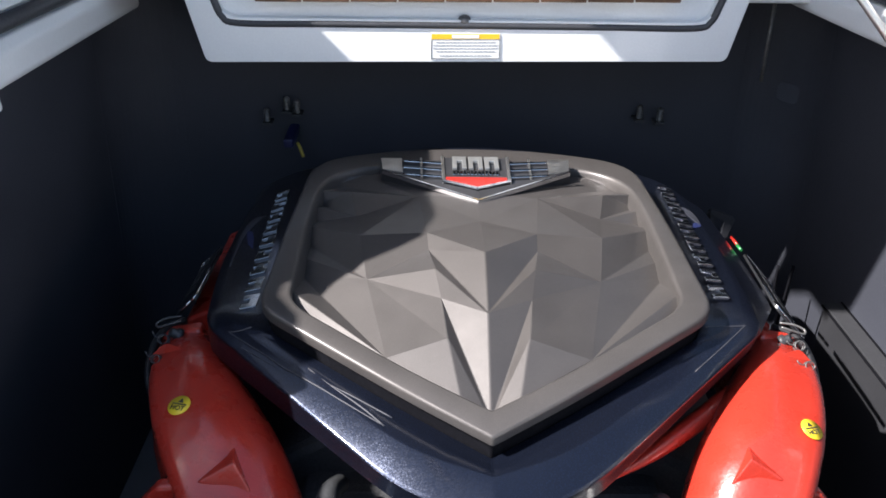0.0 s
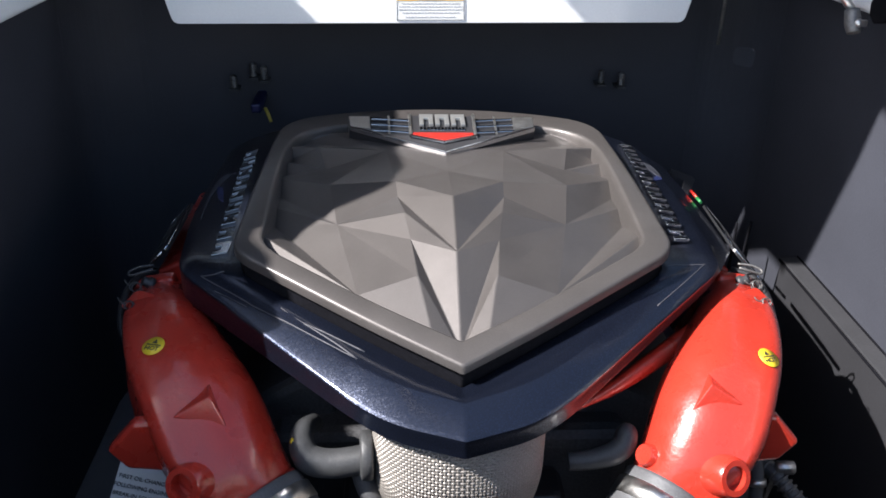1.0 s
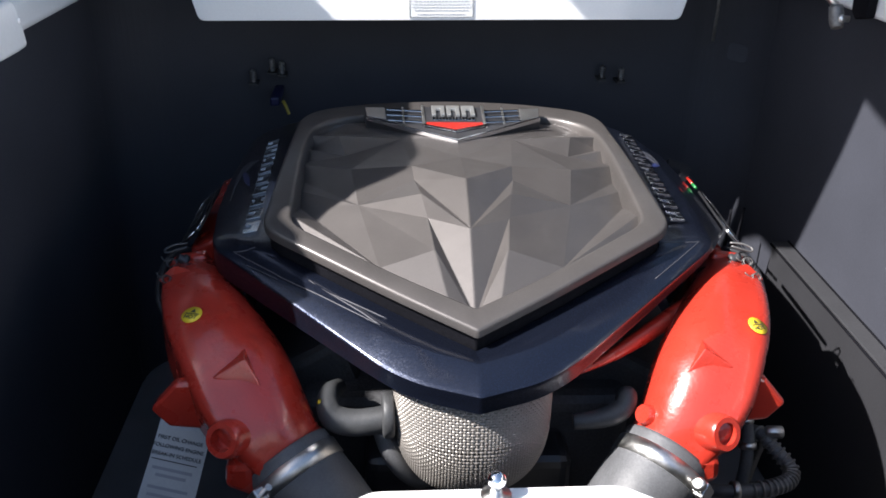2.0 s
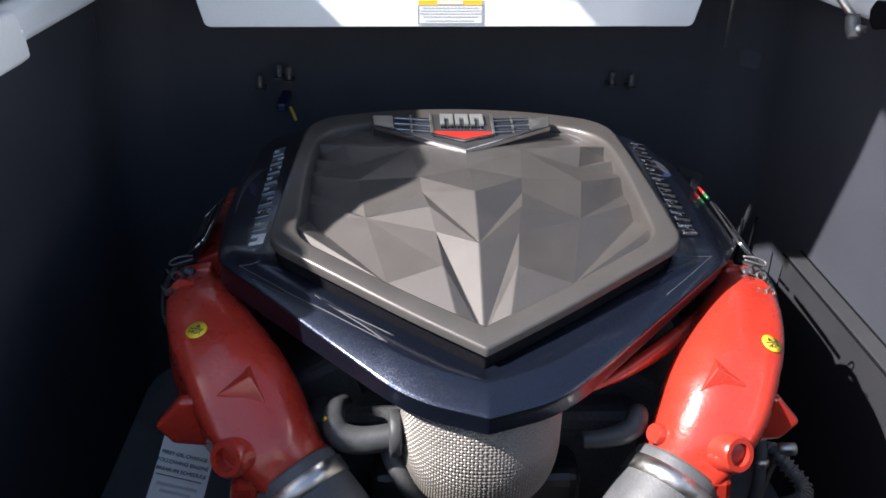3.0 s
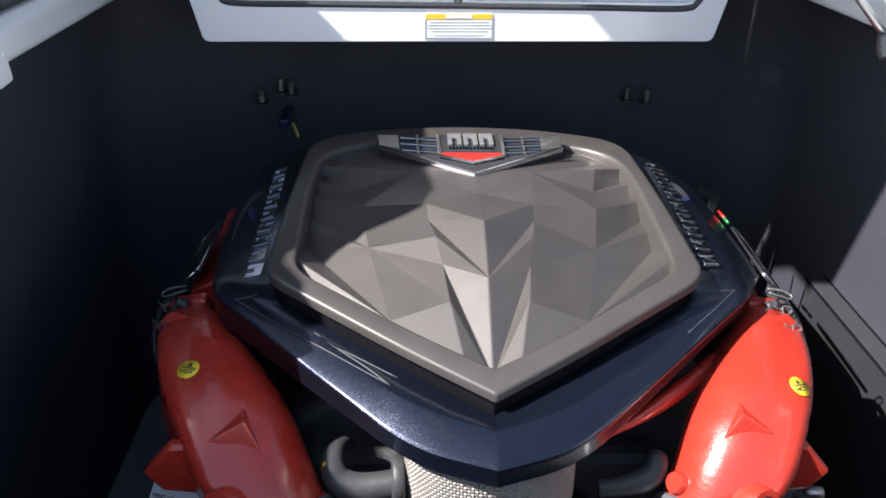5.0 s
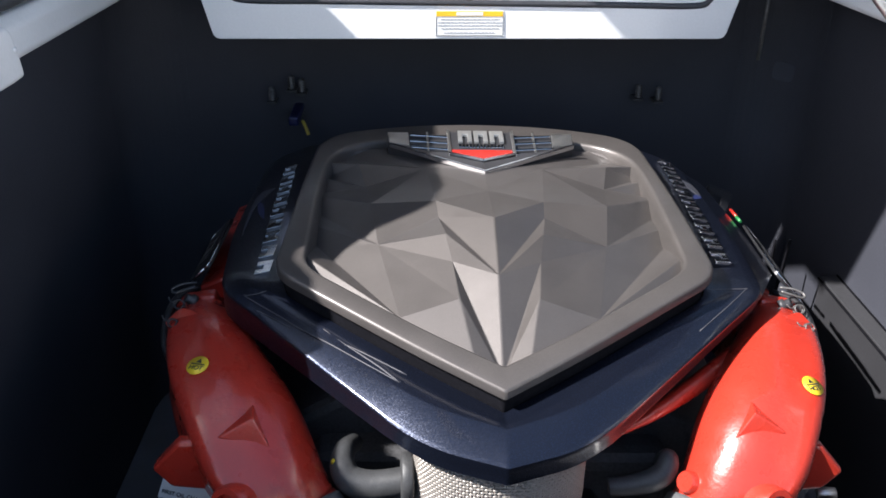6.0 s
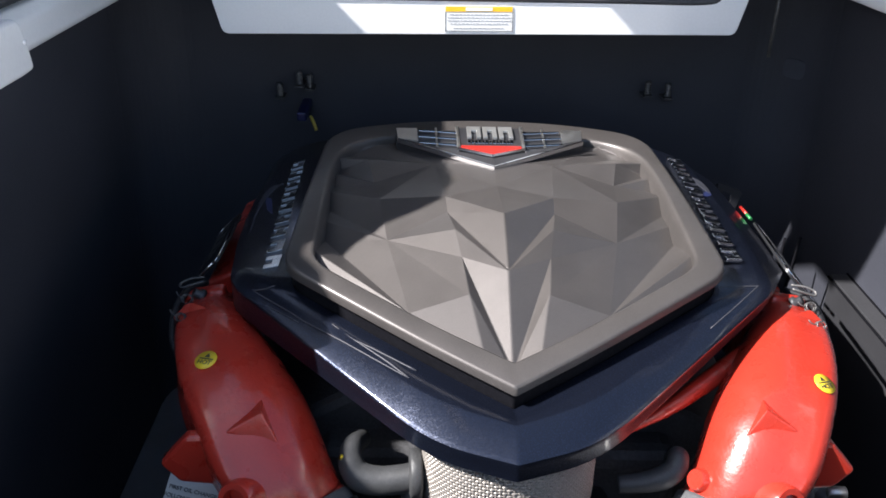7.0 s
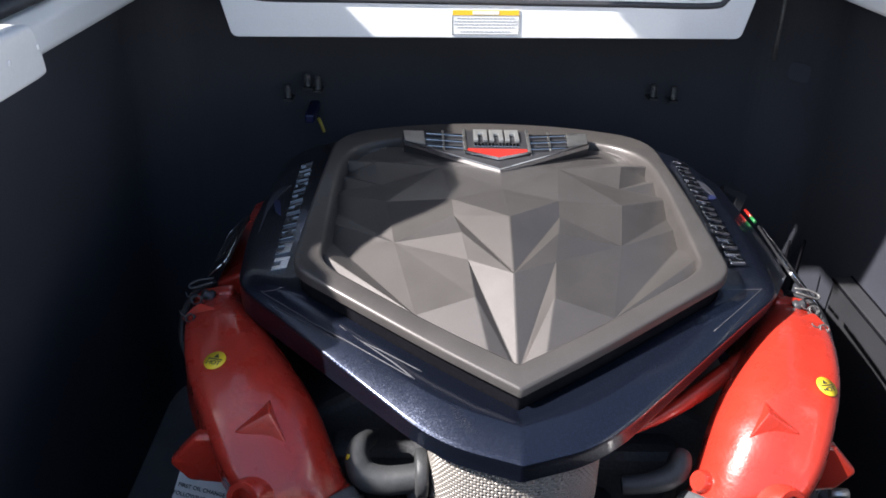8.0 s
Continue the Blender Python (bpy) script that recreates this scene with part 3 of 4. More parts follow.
swoosh([(0.2900, 0.262, 0.0010), (0.2950, 0.252, 0.0060), (0.2985, 0.238, 0.0070), (0.3010, 0.222, 0.0050), (0.3020, 0.208, 0.0012)], DECAL_GREY, "grey printed swoosh")
swoosh([(0.3045, 0.214, 0.0008), (0.3000, 0.208, 0.0045), (0.2950, 0.198, 0.0050), (0.2880, 0.189, 0.0010)], DECAL_BLUE, "blue printed swoosh")
swoosh([(-0.2800, 0.205, 0.0010), (-0.2865, 0.206, 0.0060), (-0.2930, 0.192, 0.0070), (-0.2985, 0.165, 0.0045), (-0.3005, 0.135, 0.0022), (-0.3000, 0.100, 0.0014), (-0.2985, 0.066, 0.0006)], DECAL_GREY, "grey printed swoosh")
swoosh([(-0.2960, 0.166, 0.0008), (-0.2925, 0.158, 0.0036), (-0.2880, 0.140, 0.0040), (-0.2840, 0.122, 0.0030), (-0.2790, 0.108, 0.0006)], DECAL_BLUE, "blue printed swoosh")

# thin bright chevron lines on the shroud's front corners
for s, lines in ((-1, (([(0.246, -0.071), (0.2660, -0.0735), (0.2675, -0.0755), (0.2253, -0.108), (0.2054, -0.124), (0.169, -0.149), (0.1333, -0.1755), (0.0998, -0.199)], 0.0009),
                       ([(0.1798, -0.127), (0.1577, -0.147), (0.1225, -0.1767), (0.0998, -0.199)], 0.0012),
                       ([(0.1577, -0.147), (0.1240, -0.1680), (0.0930, -0.1870)], 0.0011),
                       ([(0.2530, -0.0950), (0.2350, -0.1070), (0.2150, -0.1210)], 0.0006))),
                 (1, (([(0.2350, -0.0650), (0.2760, -0.0562), (0.2775, -0.0580), (0.2457, -0.0900), (0.2105, -0.1230)], 0.0008),))):
    for line, thick in lines:
        line = [(p.x, p.y, on_shroud(p.x, p.y)) for p in curve_points([(x, y, 0) for x, y in line], 5)]
        part("pinstripe", tube([(s * x, y, z + 0.0002) for x, y, z in line], thick * 0.75, 6, 1), STRIPE, cover, "thin bright chevron line")


# ---- exhaust manifolds ----
def crested(points, radii, crest, outer, sides=44, steps=9):
    """A fat cast tube with a soft crest along the side that faces crest, and a flatter flank on its outer side."""
    bm = bmesh.new()
    line = curve_points(points, steps)
    size = [v.x for v in curve_points([(r, 0, 0) for r in radii], steps)]
    rings = []
    for i, q in enumerate(line):
        way = (line[min(i + 1, len(line) - 1)] - line[max(i - 1, 0)]).normalized()
        top = (crest - way * crest.dot(way)).normalized()
        side = way.cross(top)
        ring = []
        for k in range(sides):
            a = 2 * math.pi * k / sides
            near = min(a, 2 * math.pi - a)
            flank, crisp = (0.075, 0.20) if math.sin(a) * outer > 1e-6 else (0.035, 0.26)
            r = size[i] * (0.955 + 0.115 * math.exp(-(near / crisp) ** 2) - flank * math.exp(-((near - 0.62) / 0.4) ** 2) * min(1.0, near / 0.3))
            ring.append(bm.verts.new(q + r * (math.cos(a) * top + math.sin(a) * side)))
        rings.append(ring)
    for r0, r1 in zip(rings, rings[1:]):
        for k in range(sides):
            bm.faces.new((r0[k], r0[(k + 1) % sides], r1[(k + 1) % sides], r1[k])).smooth = True
    bm.faces.new(rings[0]), bm.faces.new(rings[-1])
    return bm


def manifold(side):
    s = side
    lit = "bright red" if s > 0 else "red"
    root = thing("exhaust_manifold", f"{lit} enamelled cast exhaust manifold beside the engine cover", "manifold", ENG, "exhaust manifolds")
    spine = [(0.336, 0.005, 0.530), (0.322, -0.060, 0.528), (0.298, -0.120, 0.514), (0.270, -0.172, 0.496), (0.246, -0.205, 0.467), (0.2167, -0.2277, 0.432)]
    radii = [0.032, 0.048, 0.060, 0.064, 0.060, 0.048]
    inset = 0.0 if s > 0 else 0.014
    pts = [(s * (x - inset * k / 5), y, z) for k, (x, y, z) in enumerate(spine)]
    body = part("riser", crested(pts, radii, Vector((s * 0.62, -0.25, 0.55)), -s), RED, root)
    end_way = (Vector(pts[-1]) - Vector(pts[-2])).normalized()
    part("collar", lathe([(0.044, -0.004), (0.0475, -0.001), (0.0475, 0.005), (0.044, 0.007)], aim(pts[-1], end_way), 32), RED, root)
    # raised diamond lug
    lug = bmesh.new()
    shape = ((0.2497, -0.1890, 0.5502), (0.2450, -0.2125, 0.5532), (0.2278, -0.2182, 0.5262), (0.2772, -0.2207, 0.5343)) if s > 0 else ((0.2430, -0.1945, 0.5484), (0.2390, -0.2195, 0.5487), (0.2222, -0.2292, 0.5203), (0.2733, -0.2258, 0.5302))
    back, peak, low, far = (lug.verts.new((s * x, y, z)) for x, y, z in shape)
    sunk = [lug.verts.new((s * x, y, z)) for x, y, z in ((0.252, -0.180, 0.520), (0.228, -0.205, 0.505), (0.280, -0.200, 0.505))]
    for f in ((back, low, peak), (low, far, peak), (back, peak, far), (back, sunk[0], sunk[1], low), (low, sunk[1], sunk[2], far), (far, sunk[2], sunk[0], back), tuple(sunk)):
        lug.faces.new(f)
    part("lug", lug, RED, root, bevel=0.0016, segs=3)
    # threaded boss facing the front
    bpos, bway = Vector((s * 0.2555, -0.2605, 0.4800)), Vector((s * 0.34, -0.80, 0.40))
    sharpen(part("boss", lathe([(0.026, -0.02), (0.0205, 0.000), (0.0195, 0.009), (0.0175, 0.012), (0.0120, 0.012), (0.0110, -0.001)], aim(bpos, bway), 24), RED, root, "open threaded boss"), 50)
    sharpen(part("small_boss", lathe([(0.017, -0.012), (0.0120, 0.000), (0.0110, 0.007), (0.0098, 0.0085), (0.0002, 0.0085)], aim((s * 0.189, -0.224, 0.476), (s * -0.80, -0.30, 0.50)) @ Matrix.Translation((0, 0, 0.0 if s > 0 else -0.006)), 18), RED, root), 40)
    # fin on the outer side
    part("fin", prism([(s * 0.265, 0.460), (s * 0.290, 0.522), (s * 0.314, 0.520), (s * 0.342, 0.488), (s * 0.324, 0.466)], -0.222, -0.206, "xz"), RED, root, bevel=0.004)
    part("foot_lug", prism([(s * 0.230, 0.41), (s * 0.262, 0.425), (s * 0.258, 0.455), (s * 0.230, 0.455)], -0.272, -0.235, "xz"), RED, root, bevel=0.008)
    ear = prism(rounded([(-0.020, -0.012), (0.020, -0.015), (0.014, 0.013), (-0.012, 0.013)], 0.006, 4), -0.020, 0.006, "xy")
    ear.transform(Matrix.Translation((s * 0.341, -0.060, 0.560)) @ aim((0, 0, 0), (s * 0.25, -0.45, 0.85)).to_4x4())
    part("bolt_ear", ear, RED, root, bevel=0.004, segs=3)
    # log section along the head, with its badge plate
    part("log", prism([(s * 0.300, 0.445), (s * 0.346, 0.460), (s * 0.355, 0.518), (s * 0.345, 0.538), (s * 0.300, 0.540)], 0.0, 0.28, "xz"), RED, root, bevel=0.010, segs=3)
    part("neck_flange", prism([(s * 0.300, 0.490), (s * 0.362, 0.500), (s * 0.366, 0.562), (s * 0.318, 0.570)], -0.015, 0.004, "xz"), RED, root, bevel=0.005)
    part("rail", prism([(s * 0.318, 0.530), (s * 0.348, 0.530), (s * 0.350, 0.552), (s * 0.332, 0.560), (s * 0.318, 0.566)], 0.036, 0.285, "xz"), RED, root, "red rail under the name plate", bevel=0.004)
    plate_b = part("name_plate", prism(rounded([(-0.086, -0.028), (0.066, -0.028), (0.076, 0.026), (-0.072, 0.026)], 0.012), 0.0, 0.004, "xy"), PLASTIC, root, "black plate with a chrome rim", bevel=0.001)
    plate_b.matrix_local = Matrix.Translation((0.368 if s > 0 else -0.344, 0.103, 0.561 if s > 0 else 0.570)) @ Matrix.Rotation(radians(87 if s > 0 else 90), 4, "Z") @ Matrix.Rotation(radians(s * 47), 4, "X") @ Matrix.Diagonal((1.0 if s > 0 else 0.93, 1.0 if s > 0 else 0.85, 1.0, 1.0))
    rim = [(x, y, 0.004) for x, y in rounded([(-0.086, -0.028), (0.066, -0.028), (0.076, 0.026), (-0.072, 0.026)], 0.012)]
    rim_ob = link_mesh("chrome_rim", tube(rim + rim[:1], 0.0010, 8, 1), CHROME)
    rim_ob.parent = plate_b
    for k in range(4):
        bar = link_mesh("raised_mark", prism([(-0.045 + k * 0.024, -0.010), (-0.028 + k * 0.024, -0.010), (-0.024 + k * 0.024, 0.010), (-0.041 + k * 0.024, 0.010)], 0.0045, 0.006, "xy"), TRIM, 0.0005)
        bar.parent = plate_b
    if s > 0:
        for name, colour, y0, y1 in (("green_stripe", STRIPE_GREEN, 0.196, 0.211), ("red_stripe", BADGE_RED, 0.213, 0.236)):
            part(name, tube([(s * 0.3605, y0, 0.5760), (s * 0.3590, y1, 0.5770)], 0.0022, 8, 1), colour, root)
    # bolts, wire clamps and the ignition lead by the neck
    for k, (y, z) in enumerate(((-0.018, 0.578), (-0.050, 0.570), (-0.078, 0.556))):
        part("bolt", lathe([(0.008, 0), (0.008, 0.005), (0.0055, 0.006), (0.0055, 0.012), (0.004, 0.013)], aim((s * (0.340 + 0.004 * k), y, z - 0.016), (s * 0.7, -0.3, 0.6)), 12), TRIM, root)
    part("lead", tube([(s * 0.345, 0.02, 0.560), (s * 0.360, -0.008, 0.564), (s * 0.366, -0.040, 0.556), (s * 0.362, -0.075, 0.540), (s * 0.345, -0.10, 0.520)], 0.0042, 10, 8), PLASTIC, root, "black ignition lead")
    # same wire on both sides; the left's shade is put in as a darker material
    wire = ZINC if s > 0 else TRIM
    for q, size in (((0.352, -0.036, 0.568), 0.0052), ((0.351, -0.070, 0.564), 0.0046)):
        m = aim((s * q[0], q[1], q[2]), (s * 0.15, -0.75, 0.65))
        for lift in (0.0, 0.0042):
            ring = [tuple(m @ Vector((size * 1.15 * math.cos(a), size * math.sin(a), lift))) for a in (2 * math.pi * j / 18 for j in range(19))]
            part("clamp_ring", tube(ring, 0.0008, 6, 1), wire, root, "bent wire hose clamp")
        part("ear", tube([tuple(m @ Vector(v)) for v in ((-size, 0.001, 0.002), (-size - 0.006, 0.003, 0.003), (-size - 0.009, 0.007, 0.003))], 0.0009, 6, 4), wire, root)
    part("hairpin", tube([(s * 0.338, -0.010, 0.583), (s * 0.352, -0.014, 0.583), (s * 0.362, -0.018, 0.580), (s * 0.3635, -0.022, 0.578), (s * 0.360, -0.024, 0.577), (s * 0.348, -0.022, 0.580), (s * 0.337, -0.018, 0.582)], 0.0014, 8, 5), wire, root, "bent wire hairpin clip")
    return root


MANIFOLDS = {s: manifold(s) for s in (-1, 1)}


def sticker(side, spot, way, turn):
    root = MANIFOLDS[side]
    ob = part("hot_sticker", lathe([(0.0002, 0), (0.0117, 0), (0.0117, 0.0006), (0.0002, 0.0006)], Matrix.Identity(4), 32), YELLOW, root, "round yellow hot warning sticker")
    ob.matrix_local = aim(spot, way, (0, 1, 0)) @ pose(0, 0, 0, 0, 0, turn)
    lettering("word", "HOT", 0.0074, Matrix.Translation((0, -0.0058, 0.0009)), PRINT, ob)
    tri = link_mesh("triangle", prism([(-0.0032, 0.0032), (0.0032, 0.0032), (0, 0.0085)], 0.0006, 0.0010, "xy"), PRINT)
    tri.parent = ob
    bar = link_mesh("print_bar", prism([(-0.008, 0.0006), (0.008, 0.0006), (0.008, 0.0020), (-0.008, 0.0020)], 0.0006, 0.0010, "xy"), PRINT)
    bar.parent = ob


sticker(-1, (-0.3060, -0.1500, 0.5620), (-0.18, -0.28, 0.94), -20)
sticker(1, (0.3174, -0.1702, 0.5555), (0.30, -0.30, 0.90), 25)


# ---- exhaust hoses with their clamps ----
def exhaust_hose(side):
    s = side
    root = thing("exhaust_hose", "thick grey rubber exhaust hose with a stainless band clamp", "hose", ENG, "exhaust hoses")
    d = 0.0 if s > 0 else 0.014
    pts = [(s * (0.2155 - d), -0.2295, 0.4305), (s * (0.201 - d), -0.2435, 0.4165), (s * (0.175 - d), -0.267, 0.389), (s * (0.148 - d), -0.290, 0.350), (s * 0.128, -0.305, 0.27), (s * 0.13, -0.30, 0.065)]
    part("hose", tube(pts, [0.0505, 0.051, 0.053, 0.053, 0.053, 0.053], 28, 6), RUBBER, root)
    way = (Vector(pts[1]) - Vector(pts[0])).normalized()
    spot = Vector(pts[0]) + way * 0.012
    part("band_clamp", lathe([(0.0512, 0), (0.0528, 0.0005), (0.0528, 0.0185), (0.0512, 0.019)], aim(spot, way), 36), STEEL, root, "wide stainless band clamp")
    m = aim(spot, way)
    around = m @ Vector((0.0, 0, 0.011))
    out = (Vector((s * 0.75, -0.45, 0.25)) - way * Vector((s * 0.75, -0.45, 0.25)).dot(way)).normalized()
    tangent = way.cross(out)
    c = around + out * 0.057
    blk = bmesh.new()
    bmesh.ops.create_cube(blk, size=1.0, matrix=aim(c, out, tangent) @ Matrix.Diagonal((0.018, 0.022, 0.012, 1)))
    part("clamp_block", blk, STEEL, root, bevel=0.002)
    part("clamp_bolt", lathe([(0.0035, -0.030), (0.0035, 0.016), (0.0075, 0.0165), (0.0075, 0.023), (0.005, 0.0245)], aim(c, tangent), 12), STEEL, root)
    return root


exhaust_hose(1), exhaust_hose(-1)


# ---- woven flame arrestor ----
arrestor = thing("flame_arrestor", "rounded flame arrestor of woven stainless wire mesh", "air filter", ENG)
AC, AA = Vector((0.0, -0.196, 0.466)), Vector((0.085, 0.072, 0.096))


def arrestor_point(u, v, lift):
    """A barrel with rounded lower half; it runs up almost straight under the shroud."""
    r = 1 + lift / 0.085
    su, cu, sv, cv = (math.copysign(abs(w) ** 0.9, w) for w in (math.sin(u), math.cos(u), math.sin(v), math.cos(v)))
    if v > 0:
        return AC + Vector((AA.x * r * su, -AA.y * r * cu * (1 - 0.12 * v * v), 0.085 * v * cu ** 0.25))
    return AC + Vector((AA.x * r * su, -AA.y * r * cu * cv, AA.z * r * cu * sv))


def weave():
    bm = bmesh.new()
    nu, nv, sub = 70, 62, 4
    u0, u1, v0, v1 = -1.45, 1.45, -1.75, 0.75

    def strand(line, wide):
        rings = []
        for i, q in enumerate(line):
            way = (line[min(i + 1, len(line) - 1)] - line[max(i - 1, 0)]).normalized()
            out = (q - AC).normalized()
            side = way.cross(out).normalized()
            rings.append([bm.verts.new(q + side * wide), bm.verts.new(q + side * wide * 0.6 + out * wide * 0.75), bm.verts.new(q - side * wide * 0.6 + out * wide * 0.75), bm.verts.new(q - side * wide)])
        for r0, r1 in zip(rings, rings[1:]):
            for k in range(3):
                bm.faces.new((r0[k], r0[k + 1], r1[k + 1], r1[k])).smooth = True

    for i in range(nu + 1):
        u = u0 + (u1 - u0) * i / nu
        strand([arrestor_point(u, v0 + (v1 - v0) * j / (nv * sub), 0.0010 * math.cos(math.pi * (i + j / sub))) for j in range(nv * sub + 1)], 0.0012)
    for j in range(nv + 1):
        v = v0 + (v1 - v0) * j / nv
        strand([arrestor_point(u0 + (u1 - u0) * i / (nu * sub), v, -0.0010 * math.cos(math.pi * (j + i / sub))) for i in range(nu * sub + 1)], 0.0015)
    return bm


part("woven_mesh", weave(), WIRE, arrestor, "woven stainless wire", kind="stuff")
core = bmesh.new()
bmesh.ops.create_uvsphere(core, u_segments=32, v_segments=20, radius=1.0, matrix=Matrix.Translation(AC) @ Matrix.Diagonal((AA.x * 0.965, AA.y * 0.965, AA.z * 0.965, 1)))
part("core", smooth(core), UNDER, arrestor)
part("throat", tube([(0, -0.19, 0.47), (0, -0.13, 0.47)], 0.07, 24, 1), PLASTIC, arrestor)

# ---- coolant hoses ----
def coolant_hose(side):
    s = side
    root = thing("breather_hose", "grey moulded rubber breather hose with a flange", "hose", ENG, "breather hoses")
    if s > 0:
        path = [(0.1735, -0.178, 0.464), (0.1735, -0.189, 0.478), (0.1722, -0.200, 0.484), (0.1680, -0.2065, 0.4755), (0.1570, -0.2095, 0.4675), (0.1420, -0.2095, 0.4620), (0.1280, -0.2090, 0.4590), (0.1120, -0.2080, 0.4570)]
        girth = [0.0088, 0.0096, 0.0105, 0.0118, 0.0118, 0.0108, 0.0098, 0.0092]
    else:
        path = [(-0.150, -0.150, 0.466), (-0.157, -0.178, 0.478), (-0.158, -0.197, 0.474), (-0.149, -0.208, 0.4647), (-0.128, -0.211, 0.461), (-0.100, -0.210, 0.464), (-0.080, -0.206, 0.468)]
        girth = [0.010, 0.0112, 0.0130, 0.0148, 0.0150, 0.0148, 0.0148]
    part("hose", tube(path, girth, 20, 8), MOULDED, root)
    if s < 0:
        part("flange", lathe([(0.019, 0), (0.0235, 0.001), (0.0250, 0.003), (0.0250, 0.011), (0.0235, 0.013), (0.020, 0.0135)], aim((s * 0.099, -0.210, 0.470), (-s, 0.05, 0)), 28), MOULDED, root)
    if s < 0:
        part("paint_dot", lathe([(0.0005, 0), (0.0034, 0.0005), (0.0005, 0.0014)], aim((-0.1668, -0.2005, 0.4815), (-0.7, -0.35, 0.6)), 12), YELLOW, root, "yellow paint dot")
    return root


coolant_hose(-1), coolant_hose(1)
lower = thing("water_hose", "black rubber water hose below the arrestor", "hose", ENG)
part("hose", tube([(-0.10, -0.19, 0.445), (-0.092, -0.205, 0.425), (-0.078, -0.21, 0.40), (-0.055, -0.20, 0.375), (-0.02, -0.16, 0.36)], 0.012, 14, 6), RUBBER, lower)

# ---- paper tag ----
tag = thing("oil_change_tag", "white card tag with printed oil change notice", "tag")
card = part("card", prism([(-0.024, 0.060), (-0.016, 0.070), (0.020, 0.070), (0.030, 0.058), (0.030, -0.075), (-0.030, -0.075), (-0.026, 0.0)], -0.0005, 0.0, "xy"), CARD, tag)
TAG = Matrix.Translation((-0.338, -0.173, 0.381)) @ Matrix.Scale(1.1, 4) @ pose(0, 0, 0, 62, 0, 0) @ pose(0, 0, 0, 0, 0, -14)
card.matrix_local = TAG
for k, word in enumerate(("FIRST OIL CHANGE", "FOLLOWING ENGINE", "BREAK-IN SCHEDULE")):
    lettering("notice", word, 0.0055, Matrix.Translation((0.001, 0.024 - 0.0085 * k, 0.0006)), PRINT, card)
for k, (w, y) in enumerate(((0.024, 0.002), (0.021, -0.008), (0.016, -0.015), (0.021, -0.028), (0.020, -0.036), (0.013, -0.044))):
    b_ob = link_mesh("print_bar", prism([(-w, y), (w, y), (w, y + (0.0008 if k == 0 else 0.003)), (-w, y + (0.0008 if k == 0 else 0.003))], 0.0003, 0.0008, "xy"), PRINT if k == 0 else FAINT)
    b_ob.parent = card

# ---- warning label on the transom lip ----
warn = thing("warning_label", "white warning label with an orange header on the lip", "label", pose(0.0065, 0, -0.0008, 0, -0.65, 0))
part("sheet", box(-0.0505, 0.0495, 0.3992, 0.3998, 0.784, 0.8205), LABEL_WHITE, warn)
part("header_bar", box(-0.0495, 0.0485, 0.3986, 0.39915, 0.8125, 0.8200), LABEL_ORANGE, warn, "orange header")
part("header_word", box(-0.020, 0.019, 0.3982, 0.39855, 0.8138, 0.8187), LABEL_WHITE, warn)
for k, (a, b) in enumerate(((-0.043, 0.043), (-0.047, 0.047), (-0.047, 0.047), (-0.042, 0.042), (-0.038, 0.037))):
    z = 0.8085 - k * 0.0044 - (0.0018 if k == 4 else 0)
    rng = random.Random(k)
    x = a
    while x < b:
        w = rng.uniform(0.0025, 0.0065)
        part("print_bar", box(x, min(x + w, b), 0.3986, 0.39915, z - 0.0006, z + 0.0006), FAINT, warn)
        x += w + 0.0014
for a, b, c, d in ((-0.0503, 0.0493, 0.7842, 0.7848), (-0.0503, -0.0497, 0.7848, 0.8125), (0.0487, 0.0493, 0.7848, 0.8125)):
    part("border", box(a, b, 0.3986, 0.39915, c, d), PRINT, warn)

# ---- hatch latch on the header ----
latch = thing("hatch_latch", "small black hatch latch knob on the transom seal", "latch")
part("knob", lathe([(0.0092, -0.002), (0.0094, 0.002), (0.0082, 0.005), (0.0055, 0.0072), (0.0020, 0.0080)], aim((-0.005, 0.4075, 0.8362), (0, -0.35, 0.94)), 20), ZINC, latch)
part("knob_base", lathe([(0.0115, -0.003), (0.0115, -0.0005), (0.0096, 0.0)], aim((-0.005, 0.4075, 0.8352), (0, -0.35, 0.94)), 20), PLASTIC, latch)

# ---- corner posts at the back of the bay ----
for x in (0.478,):
    post = thing("corner_post", "thin dull metal rod hanging in the bay corner", "post")
    part("tube", tube([(x, 0.502, 0.728), (x, 0.500, 0.8615)], 0.0030, 14, 1), ZINC, post)

# ---- gas strut and its bracket by the right wall ----
strut = thing("gas_strut", "steel gas strut on a black lug at the coaming", "gas strut")
part("rod", tube([(0.475, 0.097, 0.856), (0.153, 0.956, 1.4995)], 0.005, 14, 1), STEEL, strut)
part("end_fitting", tube([(0.4755, 0.086, 0.832), (0.475, 0.091, 0.842), (0.4745, 0.098, 0.857)], [0.0075, 0.0095, 0.0085], 14, 4), ZINC, strut)
part("bracket", prism([(0.045, 0.852), (0.070, 0.846), (0.082, 0.854), (0.084, 0.868), (0.075, 0.880), (0.045, 0.880)], 0.4865, 0.4985, "yz"), UNDER, strut, bevel=0.002)
part("ball_stud", lathe([(0.004, 0), (0.004, 0.006), (0.0055, 0.008), (0.0055, 0.012), (0.003, 0.014)], aim((0.4865, 0.082, 0.844), (-1, 0.2, 0)), 12), STEEL, strut)

